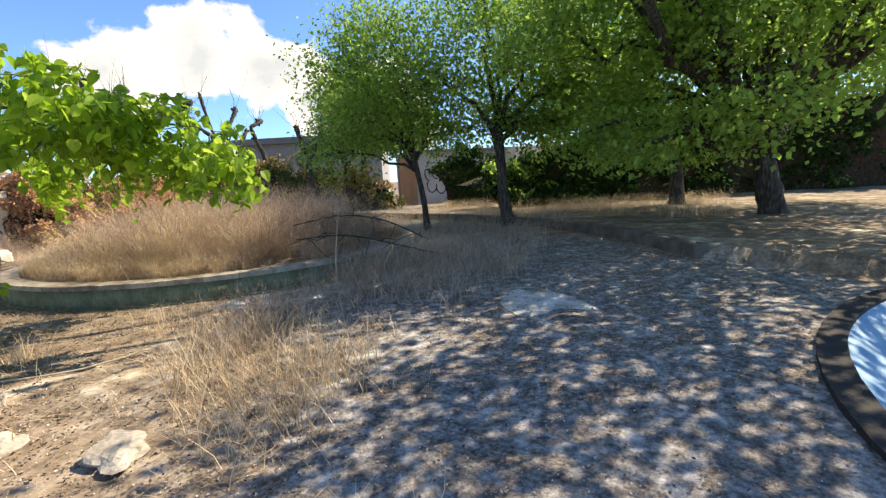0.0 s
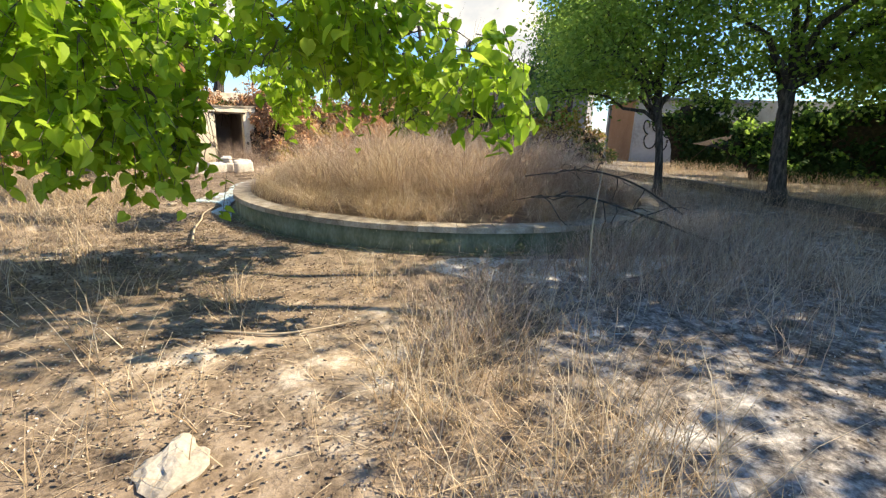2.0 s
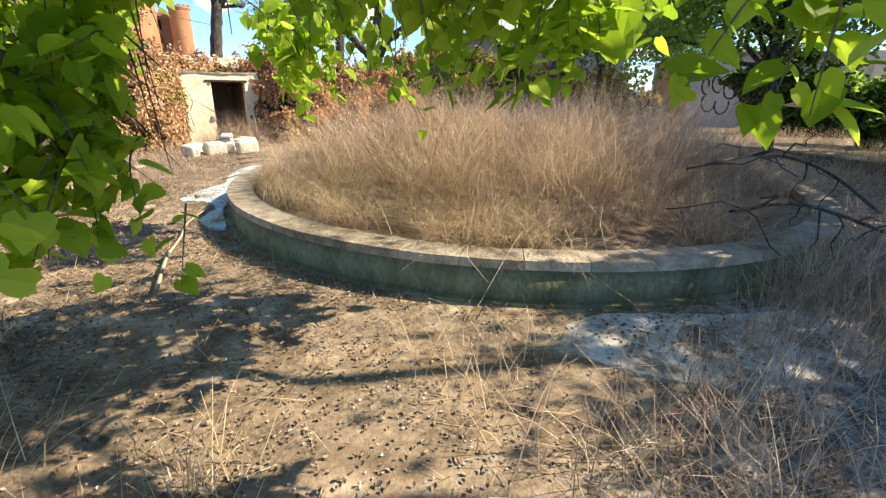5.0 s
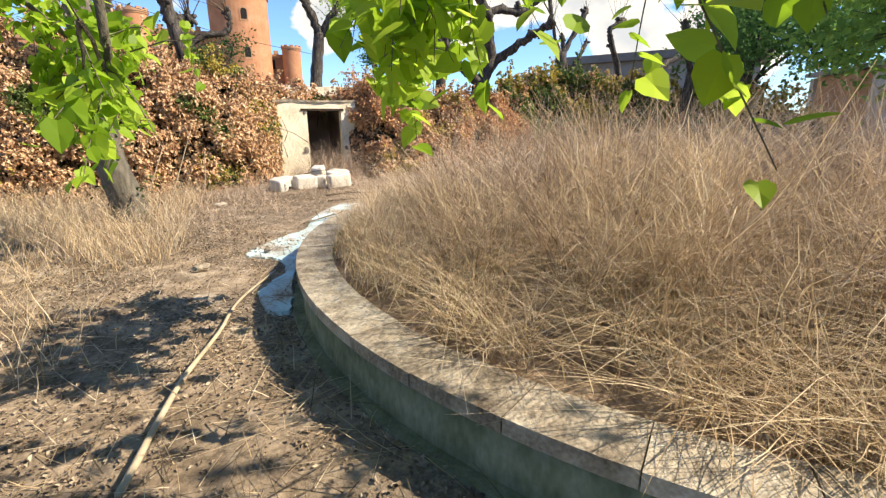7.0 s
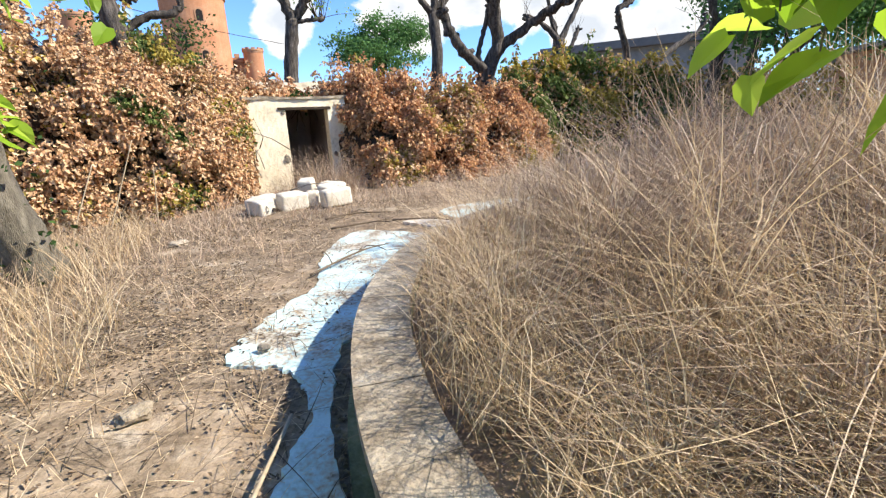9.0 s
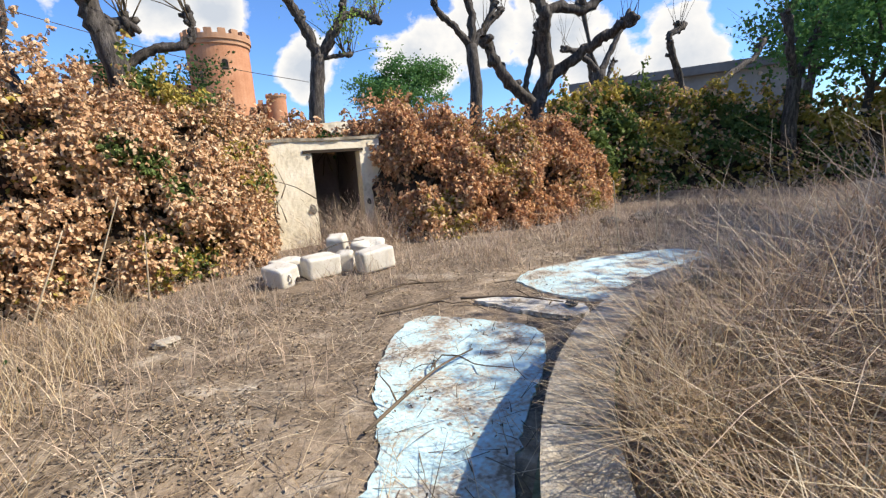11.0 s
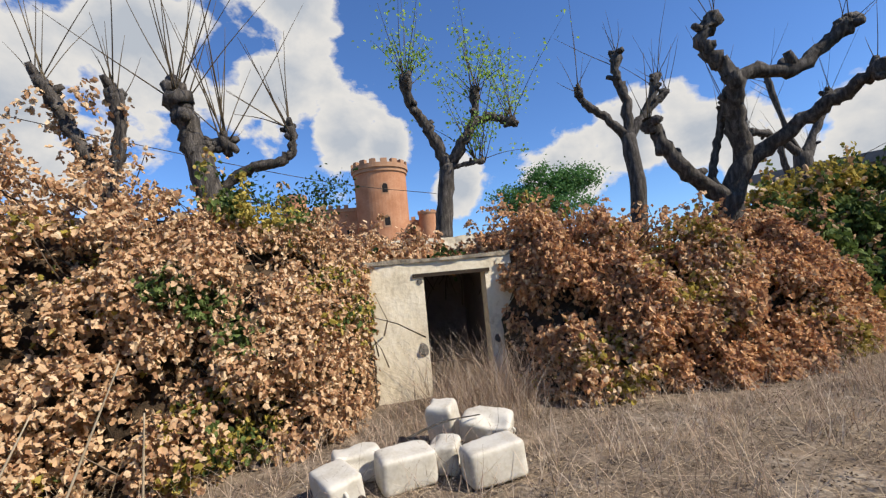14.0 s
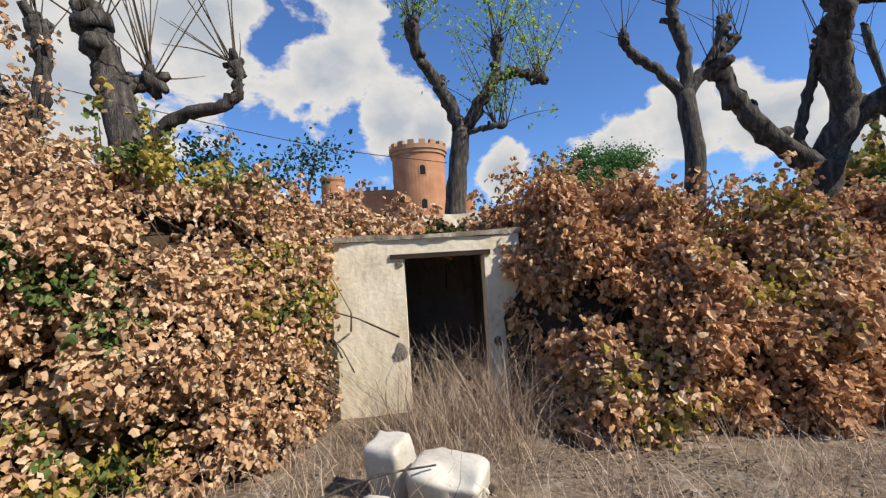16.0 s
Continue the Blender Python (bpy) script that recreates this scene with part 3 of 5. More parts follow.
def build_kerb():
    line = curve([(12.6, -4, 0), (11.5, -10, 0), (10.0, -13.5, 0), (8.14, -16.5, 0), (6.6, -18.1, 0), (4.5, -19.6, 0)], 6)
    way = np.gradient(line, axis=0)
    side = np.stack([-way[:, 1], way[:, 0], 0 * way[:, 0]], 1) / np.linalg.norm(way, axis=1)[:, None]
    # the shade on the step's face is put into the kerb's dark colour
    t = thing("kerb", "low kerb edging the planted ground, coloured dark for shade", "kerb", kind="structure")
    for k in range(len(line) - 1):
        v = []
        for i, s in ((k, 0.02), (k + 1, -0.02)):
            p = line[i] + way[i] * s * 0.5
            for w in (-0.11, 0.11):
                for z in (-0.1, 0.24 + 0.01 * math.sin(3.1 * k)):
                    v.append(p + side[i] * w + np.array([0, 0, z]))
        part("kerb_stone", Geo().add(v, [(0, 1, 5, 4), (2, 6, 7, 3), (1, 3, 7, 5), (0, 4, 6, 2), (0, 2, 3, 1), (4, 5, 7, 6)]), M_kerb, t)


build_kerb()


# ---- the little wall with its doorway ----
def rough_block(x0, x1, y0, y1, z0, z1, step, seed, amp=0.005, hole=None):
    """A wall slab whose front and back are grids; hole: x0, x1, z1 of a doorway left open."""
    xs, zs = np.arange(x0, x1 + 1e-6, step), np.arange(z0, z1 + 1e-6, step)
    xs[-1], zs[-1] = x1, z1
    if hole:
        for b in hole[:2]:
            xs[np.argmin(abs(xs - b))] = b
        zs[np.argmin(abs(zs - hole[2]))] = hole[2]
    X, Z = np.meshgrid(xs, zs, indexing="ij")
    dep = amp * wobble(X * 2.3 + seed, Z * 2.7) + amp * 0.6 * wobble(X * 7 + seed, Z * 6)
    n, m = len(zs), len(xs)
    top = np.zeros_like(X)
    top[:, -1] = 0.02 * wobble(xs * 2.1 + seed, xs * 0)
    F = np.stack([X, y0 + dep, Z + top], -1).reshape(-1, 3)
    B = np.stack([X, y1 - dep * 0, Z + top], -1).reshape(-1, 3)
    i, j = [q.ravel() for q in np.meshgrid(np.arange(m - 1), np.arange(n - 1), indexing="ij")]
    inside = np.zeros(len(i), bool)
    if hole:
        cx, cz = (xs[i] + xs[i + 1]) / 2, (zs[j] + zs[j + 1]) / 2
        inside = (cx > hole[0]) & (cx < hole[1]) & (cz < hole[2])
    solid = {(a, b) for a, b, c in zip(i, j, inside) if not c}
    g = Geo().add(np.concatenate([F, B]), np.zeros((0, 4), int))
    o = n * m
    quads = []
    for a, b in solid:
        p, q, r, s = a * n + b, (a + 1) * n + b, (a + 1) * n + b + 1, a * n + b + 1
        quads += [(p, q, r, s), (o + s, o + r, o + q, o + p)]
        for (da, db), (u, w) in {(-1, 0): (p, s), (1, 0): (r, q), (0, -1): (q, p), (0, 1): (s, r)}.items():
            if (a + da, b + db) not in solid:
                quads.append((u, w, o + w, o + u))
    g.f.append(np.array(quads))
    return g


DOOR_W, DOOR_H = 0.94, 1.78
w = part("wall_doorway", rough_block(-1.35, 1.36, -0.02, 0.30, -0.15, 1.99, 0.06, 4, hole=(0.0, DOOR_W, DOOR_H)), M_wall, smooth=False)
tagged(w, "cream limewashed masonry wall with an open doorway, set into the bank", "wall", kind="structure")
cap = part("wall_coping", rough_block(-1.38, 1.40, -0.05, 0.36, 1.985, 2.04, 0.05, 9, amp=0.02), M_wall_cap)
tagged(cap, "rough crumbling mortar along the wall top", "wall", kind="structure")
lint = part("lintel", Geo().box(-0.16, -0.045, DOOR_H - 0.02, DOOR_W + 0.07, 0.2, DOOR_H + 0.035), M_lintel)
tagged(lint, "dark timber lintel above the doorway", "lintel", kind="structure")


def chunk(rng, size, flat=0.6, knobs=0.22, sub=2):
    bm = bmesh.new()
    bmesh.ops.create_icosphere(bm, subdivisions=sub, radius=1.0)
    off = Vector(rng.uniform(-50, 50, 3))
    sx, sy = rng.uniform(0.8, 1.25, 2)
    for v in bm.verts:
        d = 1 + knobs * noise.noise(v.co * 1.3 + off) * 2 + knobs * 0.5 * noise.noise(v.co * 3.1 + off)
        v.co = Vector((v.co.x * sx * d, v.co.y * sy * d, max(-0.55, v.co.z * d) * flat)) * size
    me = bpy.data.meshes.new("chunk")
    bm.to_mesh(me)
    bm.free()
    return me


for x, z, s, y in ((-0.06, 0.70, 0.085, -0.02), (-0.05, 1.70, 0.05, -0.02), (1.05, 0.75, 0.06, -0.02)):
    rngc = np.random.default_rng(int(z * 100))
    st = new("exposed_stone", chunk(rngc, s * 0.9, 0.2))
    st.data.materials.append(M_kerb)
    st.location, st.rotation_euler = (x, y, z), (1.5, 0.2, 0.3)
    st.parent = w
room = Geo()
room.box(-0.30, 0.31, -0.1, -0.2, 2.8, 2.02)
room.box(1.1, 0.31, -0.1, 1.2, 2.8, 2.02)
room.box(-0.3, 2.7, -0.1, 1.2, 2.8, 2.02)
tagged(part("wall_room", room, M_chamber), "brown walls of the chamber behind the doorway", "wall", kind="structure")
tagged(part("ceiling", Geo().box(-0.32, 0.305, 1.9, 1.22, 2.95, 2.03), M_chamber), "dark slab over the chamber", "ceiling", kind="structure")
tagged(part("floor", Geo().box(-0.2, 0.0, -0.1, 1.1, 2.7, 0.03), M_earth), "dark earth floor of the chamber", "floor", kind="structure")
para = part("wall_parapet", rough_block(-0.85, 2.0, 3.0, 3.25, 1.9, 2.62, 0.08, 12, 0.02), M_wall)
tagged(para, "low cream wall on top of the bank", "wall", kind="structure")


# ---- pollarded trees on the bank ----
def limb_line(rng, a, b, sag=0.0, k=7, rough=0.06):
    a, b = np.array(a, float), np.array(b, float)
    t = np.linspace(0, 1, k)[:, None]
    d = np.linalg.norm(b - a)
    p = a + (b - a) * t + rng.normal(0, rough * d / 3, (k, 3)) * np.sin(np.pi * t)
    p[:, 2] += sag * d * np.sin(np.pi * t[:, 0])
    return p


def pollard(base, crotch, limbs, r, seed, label, shoots=9, shoot_len=1.1, leafy=0.0, clothed=0):
    """A lopped tree: a stout trunk, crooked limbs with knuckled ends, thin whips from the knuckles. limbs: lists of points, each after the crotch."""
    rng = np.random.default_rng(seed)
    t = thing("pollarded_tree", label, "tree", base, "pollarded trees on the bank")
    inv = Matrix.Translation(-Vector(base))

    def child(name, g, m, lb="", smooth_=True, stuff_=False):
        ob = part(name, g, m, t, lb, smooth_)
        ob.data.transform(inv)
        if stuff_:
            tagged(ob, kind="stuff")
    b, c = np.array(base, float), np.array(crotch, float)
    trunk = curve([b - [0, 0, 0.3], b * 0.5 + c * 0.5 + rng.normal(0, 0.04, 3), c], 6)
    rad = np.linspace(r * 1.25, r, len(trunk))
    rad[0] *= 1.3
    child("trunk", Geo().tube(trunk, rad, 12, 0.06, seed), M_bark)
    whips, crown, dead = Geo(), Geo(), Geo()
    for li, (pts, r0, r1) in enumerate(limbs):
        p = curve([c - [0, 0, r * 0.5]] + [np.array(q, float) for q in pts], 6)
        p[1:-1] += rng.normal(0, r0 * 0.10, (len(p) - 2, 3))
        rr = np.linspace(r0, r1, len(p)) * (1 + 0.06 * rng.normal(0, 1, len(p)))
        rr[-4:] *= np.array([1.15, 1.35, 1.5, 1.15])
        g = Geo().tube(p, rr * 0.93, 12, 0.12, seed + li)
        # knuckles and cut stubs, thickest at the lopped end
        for s in range(9):
            q = p[rng.integers(max(1, len(p) // 3), len(p))] if s < 4 else p[-1 - rng.integers(0, 3)]
            d = rng.normal(0, 1, 3) + [0, 0, 0.5]
            d /= np.linalg.norm(d)
            ln = rng.uniform(1.3, 2.8) * r1
            g.tube([q, q + d * ln * 0.6, q + d * ln], [r1 * 0.7, r1 * 0.68, r1 * 0.5], 7, 0.14, seed + s)
        child("limb", g, M_bark)
        if clothed:
            at = np.repeat(p[rng.integers(0, len(p) - 2, clothed)] + rng.normal(0, 0.16, (clothed, 3)), 9, 0) + rng.normal(0, 0.06, (clothed * 9, 3))
            leaves(dead, rng, at, 0.09, LEAF_DEAD, FACE_DEAD, 0.7, 0.1)
        for s in range(shoots):
            d = rng.normal(0, 0.36, 3) + [0, 0, 0.9]
            d /= np.linalg.norm(d)
            ln = shoot_len * rng.uniform(0.5, 1.3)
            bendy = (rng.normal(0, 0.2, 3) + [0, 0, 0.25]) * ln
            st = p[-1 - rng.integers(0, 4)] + rng.normal(0, r1 * 0.4, 3)
            ends = [st, st + d * ln * 0.5 + bendy * 0.4, st + d * ln + bendy + [0, 0, -0.1 * leafy * ln]]
            whips.tube(curve(ends, 4), np.linspace(0.011, 0.003, 9), 4)
            if leafy:
                at = curve(ends, 20)[14:] + rng.normal(0, 0.13, (27, 3)) * [1, 1, 1.0]
                leaves(crown, rng, at[rng.random(len(at)) < leafy], 0.085, droop=0.8)
    child("whip_growth", whips, M_shoot, "thin bare whips", stuff_=True)
    if clothed:
        child("dead_foliage", dead, M_brownleaf, "clinging dead brown leaves", False, True)
    if leafy:
        child("crown", crown, M_greenfar, "sparse drooping green leaves", False, True)
    return t


pollard((0.85, 3.7, 1.95), (1.19, 3.7, 4.4), [
    ([(0.95, 3.6, 4.95), (0.64, 3.43, 5.42), (0.36, 3.17, 5.75), (0.3, 2.9, 6.25)], 0.16, 0.10),
    ([(1.65, 3.6, 4.95), (1.95, 3.6, 5.38), (2.49, 3.6, 5.46), (2.86, 3.6, 5.25)], 0.15, 0.085),
    ([(1.65, 3.6, 4.95), (1.93, 3.6, 5.4), (1.99, 3.6, 6.2)], 0.10, 0.085),
    ([(1.65, 3.6, 4.36), (2.08, 3.6, 4.43)], 0.07, 0.05)], 0.175, 11, "dark lopped tree with crooked limbs and sparse green shoots", 19, 1.5, 1.0)
pollard((5.55, 0.55, 1.6), (5.75, 0.55, 2.75), [
    ([(5.22, 0.5, 2.94), (4.69, 0.5, 3.45), (4.45, 0.5, 3.89), (4.34, 0.5, 4.14)], 0.16, 0.12),
    ([(6.03, 0.45, 3.43), (5.81, 0.25, 4.12), (5.61, 0.0, 4.67), (5.32, 0.0, 5.01), (5.14, 0.0, 5.39), (5.44, 0.0, 5.79)], 0.21, 0.10),
    ([(5.98, 0.4, 3.43), (5.78, 0.25, 4.12), (5.66, 0.0, 4.6), (6.08, 0.0, 4.78), (6.73, -0.13, 4.74), (7.3, -0.27, 5.13), (7.64, -0.4, 5.42)], 0.12, 0.12),
    ([(6.14, 0.5, 3.26), (6.66, 0.08, 3.72), (7.04, -0.35, 4.03), (7.21, -0.78, 4.21), (7.18, -1.2, 4.27)], 0.17, 0.10),
    ([(5.49, 0.6, 3.07), (5.69, 0.6, 3.73), (5.85, 0.5, 4.41)], 0.09, 0.06)], 0.24, 12, "stout dark lopped tree with thick spreading limbs", 5, 0.9)
pollard((5.05, 2.6, 1.9), (5.18, 2.6, 4.55), [
    ([(4.71, 2.6, 4.96), (4.24, 2.6, 5.32), (4.09, 2.6, 5.63)], 0.11, 0.075),
    ([(5.24, 2.6, 5.34), (5.06, 2.6, 5.97), (5.15, 2.6, 6.48)], 0.13, 0.09),
    ([(5.83, 2.6, 5.19), (6.27, 2.6, 5.55)], 0.12, 0.07),
    ([(5.76, 2.6, 5.19), (6.09, 2.6, 5.94)], 0.10, 0.08)], 0.155, 13, "slim dark lopped tree with knuckled limbs", 6, 1.2)
pollard((-2.5, -0.45, 1.6), (-2.88, -0.5, 3.7), [
    ([(-3.0, -0.5, 4.15), (-3.1, -0.5, 4.42)], 0.16, 0.13),
    ([(-2.7, -0.4, 3.78), (-2.51, -0.4, 3.82)], 0.09, 0.08)], 0.16, 14, "leaning grey lopped tree with a fan of bare whips", 14, 1.7)
pollard((-2.55, -0.2, 1.6), (-2.7, -0.3, 3.2), [
    ([(-2.31, -0.3, 3.45), (-1.87, -0.3, 3.54), (-1.68, -0.3, 3.75), (-1.72, -0.3, 4.05)], 0.08, 0.065)], 0.10, 24, "low lopped tree with one hooked limb and bare whips", 9, 1.2)
pollard((-3.7, 0.2, 1.6), (-4.4, 0.2, 3.5), [
    ([(-4.54, 0.2, 3.82), (-4.75, 0.2, 4.23), (-4.96, 0.2, 4.68), (-5.18, 0.2, 5.07)], 0.13, 0.08),
    ([(-4.31, 0.3, 3.7), (-4.18, 0.3, 4.36), (-4.29, 0.3, 4.9)], 0.10, 0.09)], 0.15, 15, "grey lopped tree with dead leaves, standing in the brown hedge", 8, 1.2, clothed=34)
pollard((-7.4, 0.6, 2.0), (-7.4, 0.4, 3.9), [
    ([(-7.9, 0.2, 4.6), (-8.2, 0.0, 5.3)], 0.14, 0.09),
    ([(-7.0, 0.5, 4.7), (-6.7, 0.5, 5.2)], 0.12, 0.08)], 0.17, 16, "bare lopped tree at the back of the brown hedge", 12, 1.3)
pollard((12.4, 5.5, 1.8), (12.8, 5.5, 4.6), [
    ([(11.66, 5.5, 5.24), (10.95, 5.5, 5.33)], 0.13, 0.09),
    ([(13.5, 5.5, 5.5), (14.13, 5.5, 6.57)], 0.15, 0.1),
    ([(12.3, 5.5, 5.4), (11.89, 5.5, 7.18)], 0.09, 0.07)], 0.25, 17, "dark lopped tree further along the bank", 6, 1.2)
pollard((13.35, 2.0, 1.0), (13.22, 2.0, 3.06), [
    ([(12.58, 2.0, 4.37), (12.41, 2.0, 4.96), (13.11, 2.0, 5.4)], 0.14, 0.10),
    ([(14.62, 2.0, 3.3), (16.1, 2.0, 4.03), (17.03, 2.0, 4.41), (17.59, 2.0, 5.09)], 0.14, 0.09)], 0.18, 18, "dark lopped tree with one long outstretched limb", 9, 1.2)
pollard((16.0, 9.0, 1.5), (16.0, 9.0, 4.0), [
    ([(15.5, 8.8, 5.0), (15.2, 8.6, 6.0)], 0.14, 0.09),
    ([(16.7, 9.0, 4.9), (17.3, 9.1, 5.8)], 0.14, 0.09)], 0.18, 19, "distant dark lopped tree with stubby limbs", 7, 1.0)
pollard((13.0, -1.5, 0.8), (13.0, -1.5, 3.0), [
    ([(12.5, -1.6, 3.8), (12.3, -1.6, 4.6)], 0.13, 0.09),
    ([(13.6, -1.5, 3.7), (14.2, -1.4, 4.4)], 0.13, 0.09)], 0.17, 20, "lopped tree beyond the planted bank", 7, 1.0)


# ---- hedges ----
def hedge(name, label, front, seed, n, size, materials, thick=0.9, patches=()):
    """A sprawling hedge. front: rows of x, y of the face, base height, top height. Leaves lie in a bulging shell; dark twigs fill it."""
    rng = np.random.default_rng(seed)
    fx = np.array(front, float)
    t = thing(name, label, "hedge", (fx[:, 0].mean(), fx[:, 1].mean(), 0))
    inv = Matrix.Translation(-Vector(t.location))
    n = n // 9
    x = rng.uniform(fx[0, 0], fx[-1, 0], n)
    u = rng.beta(1.25, 1.0, n)
    y0, zb, zt = (np.interp(x, fx[:, 0], fx[:, k]) for k in (1, 2, 3))
    zt = zt + 0.32 * wobble(x * 1.6 + seed, x * 0.7) + 0.16 * wobble(x * 5, x)
    span = fx[-1, 0] - fx[0, 0]
    nb = int(span * 11)
    bx, bz, br = rng.uniform(fx[0, 0], fx[-1, 0], nb), rng.uniform(0, 1.05, nb), rng.uniform(0.22, 0.5, nb)
    lump = np.zeros(n)
    tall = zt - zb
    for cx_, cu_, cr_ in zip(bx, bz, br):
        d2 = ((x - cx_) ** 2 + ((u - cu_) * tall) ** 2) / cr_ ** 2
        lump = np.maximum(lump, cr_ * 1.35 * np.sqrt(np.clip(1 - d2, 0, 1)))
    lump = lump - 0.26
    back = thick * (1 - np.sqrt(np.clip(1 - u ** 2.4, 0, 1))) * 2.3
    depth = rng.exponential(0.10, n)
    heads = np.stack([x, y0 + back + depth - lump, zb + (zt - zb) * u + rng.normal(0, 0.04, n)], 1)
    heads = heads[(lump > -0.06) | (rng.random(n) < 0.16)]
    # upright sprays along the crest, taller here and there
    m = int(span * 10)
    cx_ = rng.uniform(fx[0, 0], fx[-1, 0], m)
    st = np.stack([cx_, np.interp(cx_, fx[:, 0], fx[:, 1]) + thick * rng.uniform(0.7, 2.2, m), np.interp(cx_, fx[:, 0], fx[:, 3]) - 0.1], 1)
    rise = rng.uniform(0.3, 1.0, (m, 1, 1)) * np.where(rng.random((m, 1, 1)) < 0.15, 1.7, 1.0)
    up = (st[:, None] + np.linspace(0, 1, 5)[None, :, None] * (np.array([0, 0, 0.42]) * rise + rng.normal(0, 0.14, (m, 1, 3)))).reshape(-1, 3)
    heads = np.concatenate([heads, up])
    # each head is a drooping spray of leaves
    per = 9
    out = rng.normal(0, 0.55, (len(heads), 1, 3)) + np.array([0, -0.75, -0.25])
    out /= np.linalg.norm(out, axis=2)[..., None]
    at = heads[:, None] + out * np.linspace(-0.06, 0.17, per)[None, :, None] * (size / 0.1) + rng.normal(0, 0.042, (len(heads), per, 3)) * (size / 0.1)
    at = at.reshape(-1, 3)
    keep = off_walk(at, 0.45)
    at = at[keep]
    zone = wobble(at[:, 0] * 0.9 + seed * 1.7, at[:, 2] * 1.4)
    cut = [s for _, s, _ in materials]
    edges = np.quantile(zone + rng.normal(0, 0.22, len(zone)), np.cumsum(cut)[:-1]) if len(cut) > 1 else []
    band = np.digitize(zone + rng.normal(0, 0.22, len(zone)), edges)
    for px_, pz_, pr_, kind_ in patches:
        near = np.hypot(at[:, 0] - px_, at[:, 2] - pz_) + rng.normal(0, 0.07, len(at)) < pr_
        band[near] = kind_
    for b, (m, _, lb) in enumerate(materials):
        sel = at[band == b]
        g = leaves(Geo(), rng, sel, size, LEAF_DEAD, FACE_DEAD, 0.7, 0.1)
        ob = tagged(part("foliage", g, m, t, lb), kind="stuff")
        ob.data.transform(inv)
    tw = Geo()
    for s in range(n // 6):
        q = at[rng.integers(0, len(at))]
        a = q + np.array([rng.normal(0, 0.25), 0.35 + 0.3 * rng.random(), -0.4 - 0.4 * rng.random()])
        tw.tube([a, (a + q) / 2 + rng.normal(0, 0.06, 3), q], [0.012, 0.008, 0.004], 4)
    ob = tagged(part("twig_tangle", tw, M_twig, t, "tangle of dry twigs"), kind="stuff")
    ob.data.transform(inv)
    # heart of the hedge: a sheet coloured dark for the shade among its twigs
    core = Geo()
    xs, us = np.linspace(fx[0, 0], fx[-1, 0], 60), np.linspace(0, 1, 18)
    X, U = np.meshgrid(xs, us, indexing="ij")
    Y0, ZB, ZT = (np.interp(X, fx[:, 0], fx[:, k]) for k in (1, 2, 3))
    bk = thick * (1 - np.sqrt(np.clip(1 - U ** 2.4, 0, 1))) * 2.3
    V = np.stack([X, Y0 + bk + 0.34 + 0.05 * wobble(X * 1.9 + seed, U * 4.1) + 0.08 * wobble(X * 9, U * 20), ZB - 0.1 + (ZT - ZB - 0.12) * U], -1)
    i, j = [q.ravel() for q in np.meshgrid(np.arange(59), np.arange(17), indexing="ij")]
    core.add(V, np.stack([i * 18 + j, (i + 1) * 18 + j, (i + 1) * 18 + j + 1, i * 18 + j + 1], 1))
    ob = part("shaded_core", core, M_heart, t, "twiggy inner sheet coloured dark for shade", True)
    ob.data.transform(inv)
    return t


# near-black browns carry the shade deep inside the hedges
M_heart = mat("shade_painted_twiggy_heart", [(0.012, 0.009, 0.006), (0.05, 0.033, 0.02), (0.11, 0.07, 0.04)], 9, bump=1.0, bump_scale=30)
hedge("brown_hedge", "dead brown leafy hedge with yellow and green patches",
      [(-9.5, -2.6, 0, 3.5), (-6.0, -2.7, 0, 3.35), (-4.2, -2.5, 0, 3.15), (-2.8, -2.2, 0, 3.05), (-1.9, -1.8, 0, 2.8), (-1.2, -1.1, 0, 2.45), (-0.8, -0.45, 0.1, 2.25)], 31, 76000, 0.072,
      [(M_shrubgreen, 0.03, "green leaves"), (M_yellowleaf, 0.07, "yellowing leaves"), (M_brownleaf, 0.90, "dead tan leaves")],
      patches=[(-2.4, 1.65, 0.16, 0), (-2.1, 1.35, 0.14, 0), (-2.75, 1.9, 0.15, 0), (-2.3, 3.0, 0.3, 0), (-1.7, 2.85, 0.25, 0), (-2.0, 2.9, 0.35, 1), (-5.2, 1.9, 0.3, 0)])
hedge("brown_hedge", "dense dead russet-brown leafy hedge beside the doorway",
      [(1.12, -0.55, 0, 2.2), (1.8, -1.15, 0, 2.5), (3.0, -1.35, 0, 2.3), (4.6, -1.25, 0, 2.15), (6.2, -0.9, 0, 2.2), (7.2, -0.5, 0.1, 2.1)], 32, 44000, 0.08,
      [(M_redleaf, 0.7, "russet dead leaves"), (M_brownleaf, 0.22, "tan dead leaves"), (M_yellowleaf, 0.08, "yellowing leaves")])
hedge("green_hedge", "overgrown yellow-green shrubs at the end of the bank",
      [(6.6, 0.0, 0.1, 2.5), (8.5, 0.3, 0.2, 3.0), (10.5, 0.2, 0.2, 3.1), (12.5, -0.9, 0.1, 2.8), (14.2, -3.0, 0.1, 2.4), (15.4, -5.4, 0.1, 2.0)], 33, 17000, 0.13,
      [(M_shrubgreen, 0.45, "dull green leaves"), (M_brownleaf, 0.2, "dead tan leaves"), (M_yellowleaf, 0.35, "yellowing leaves")])
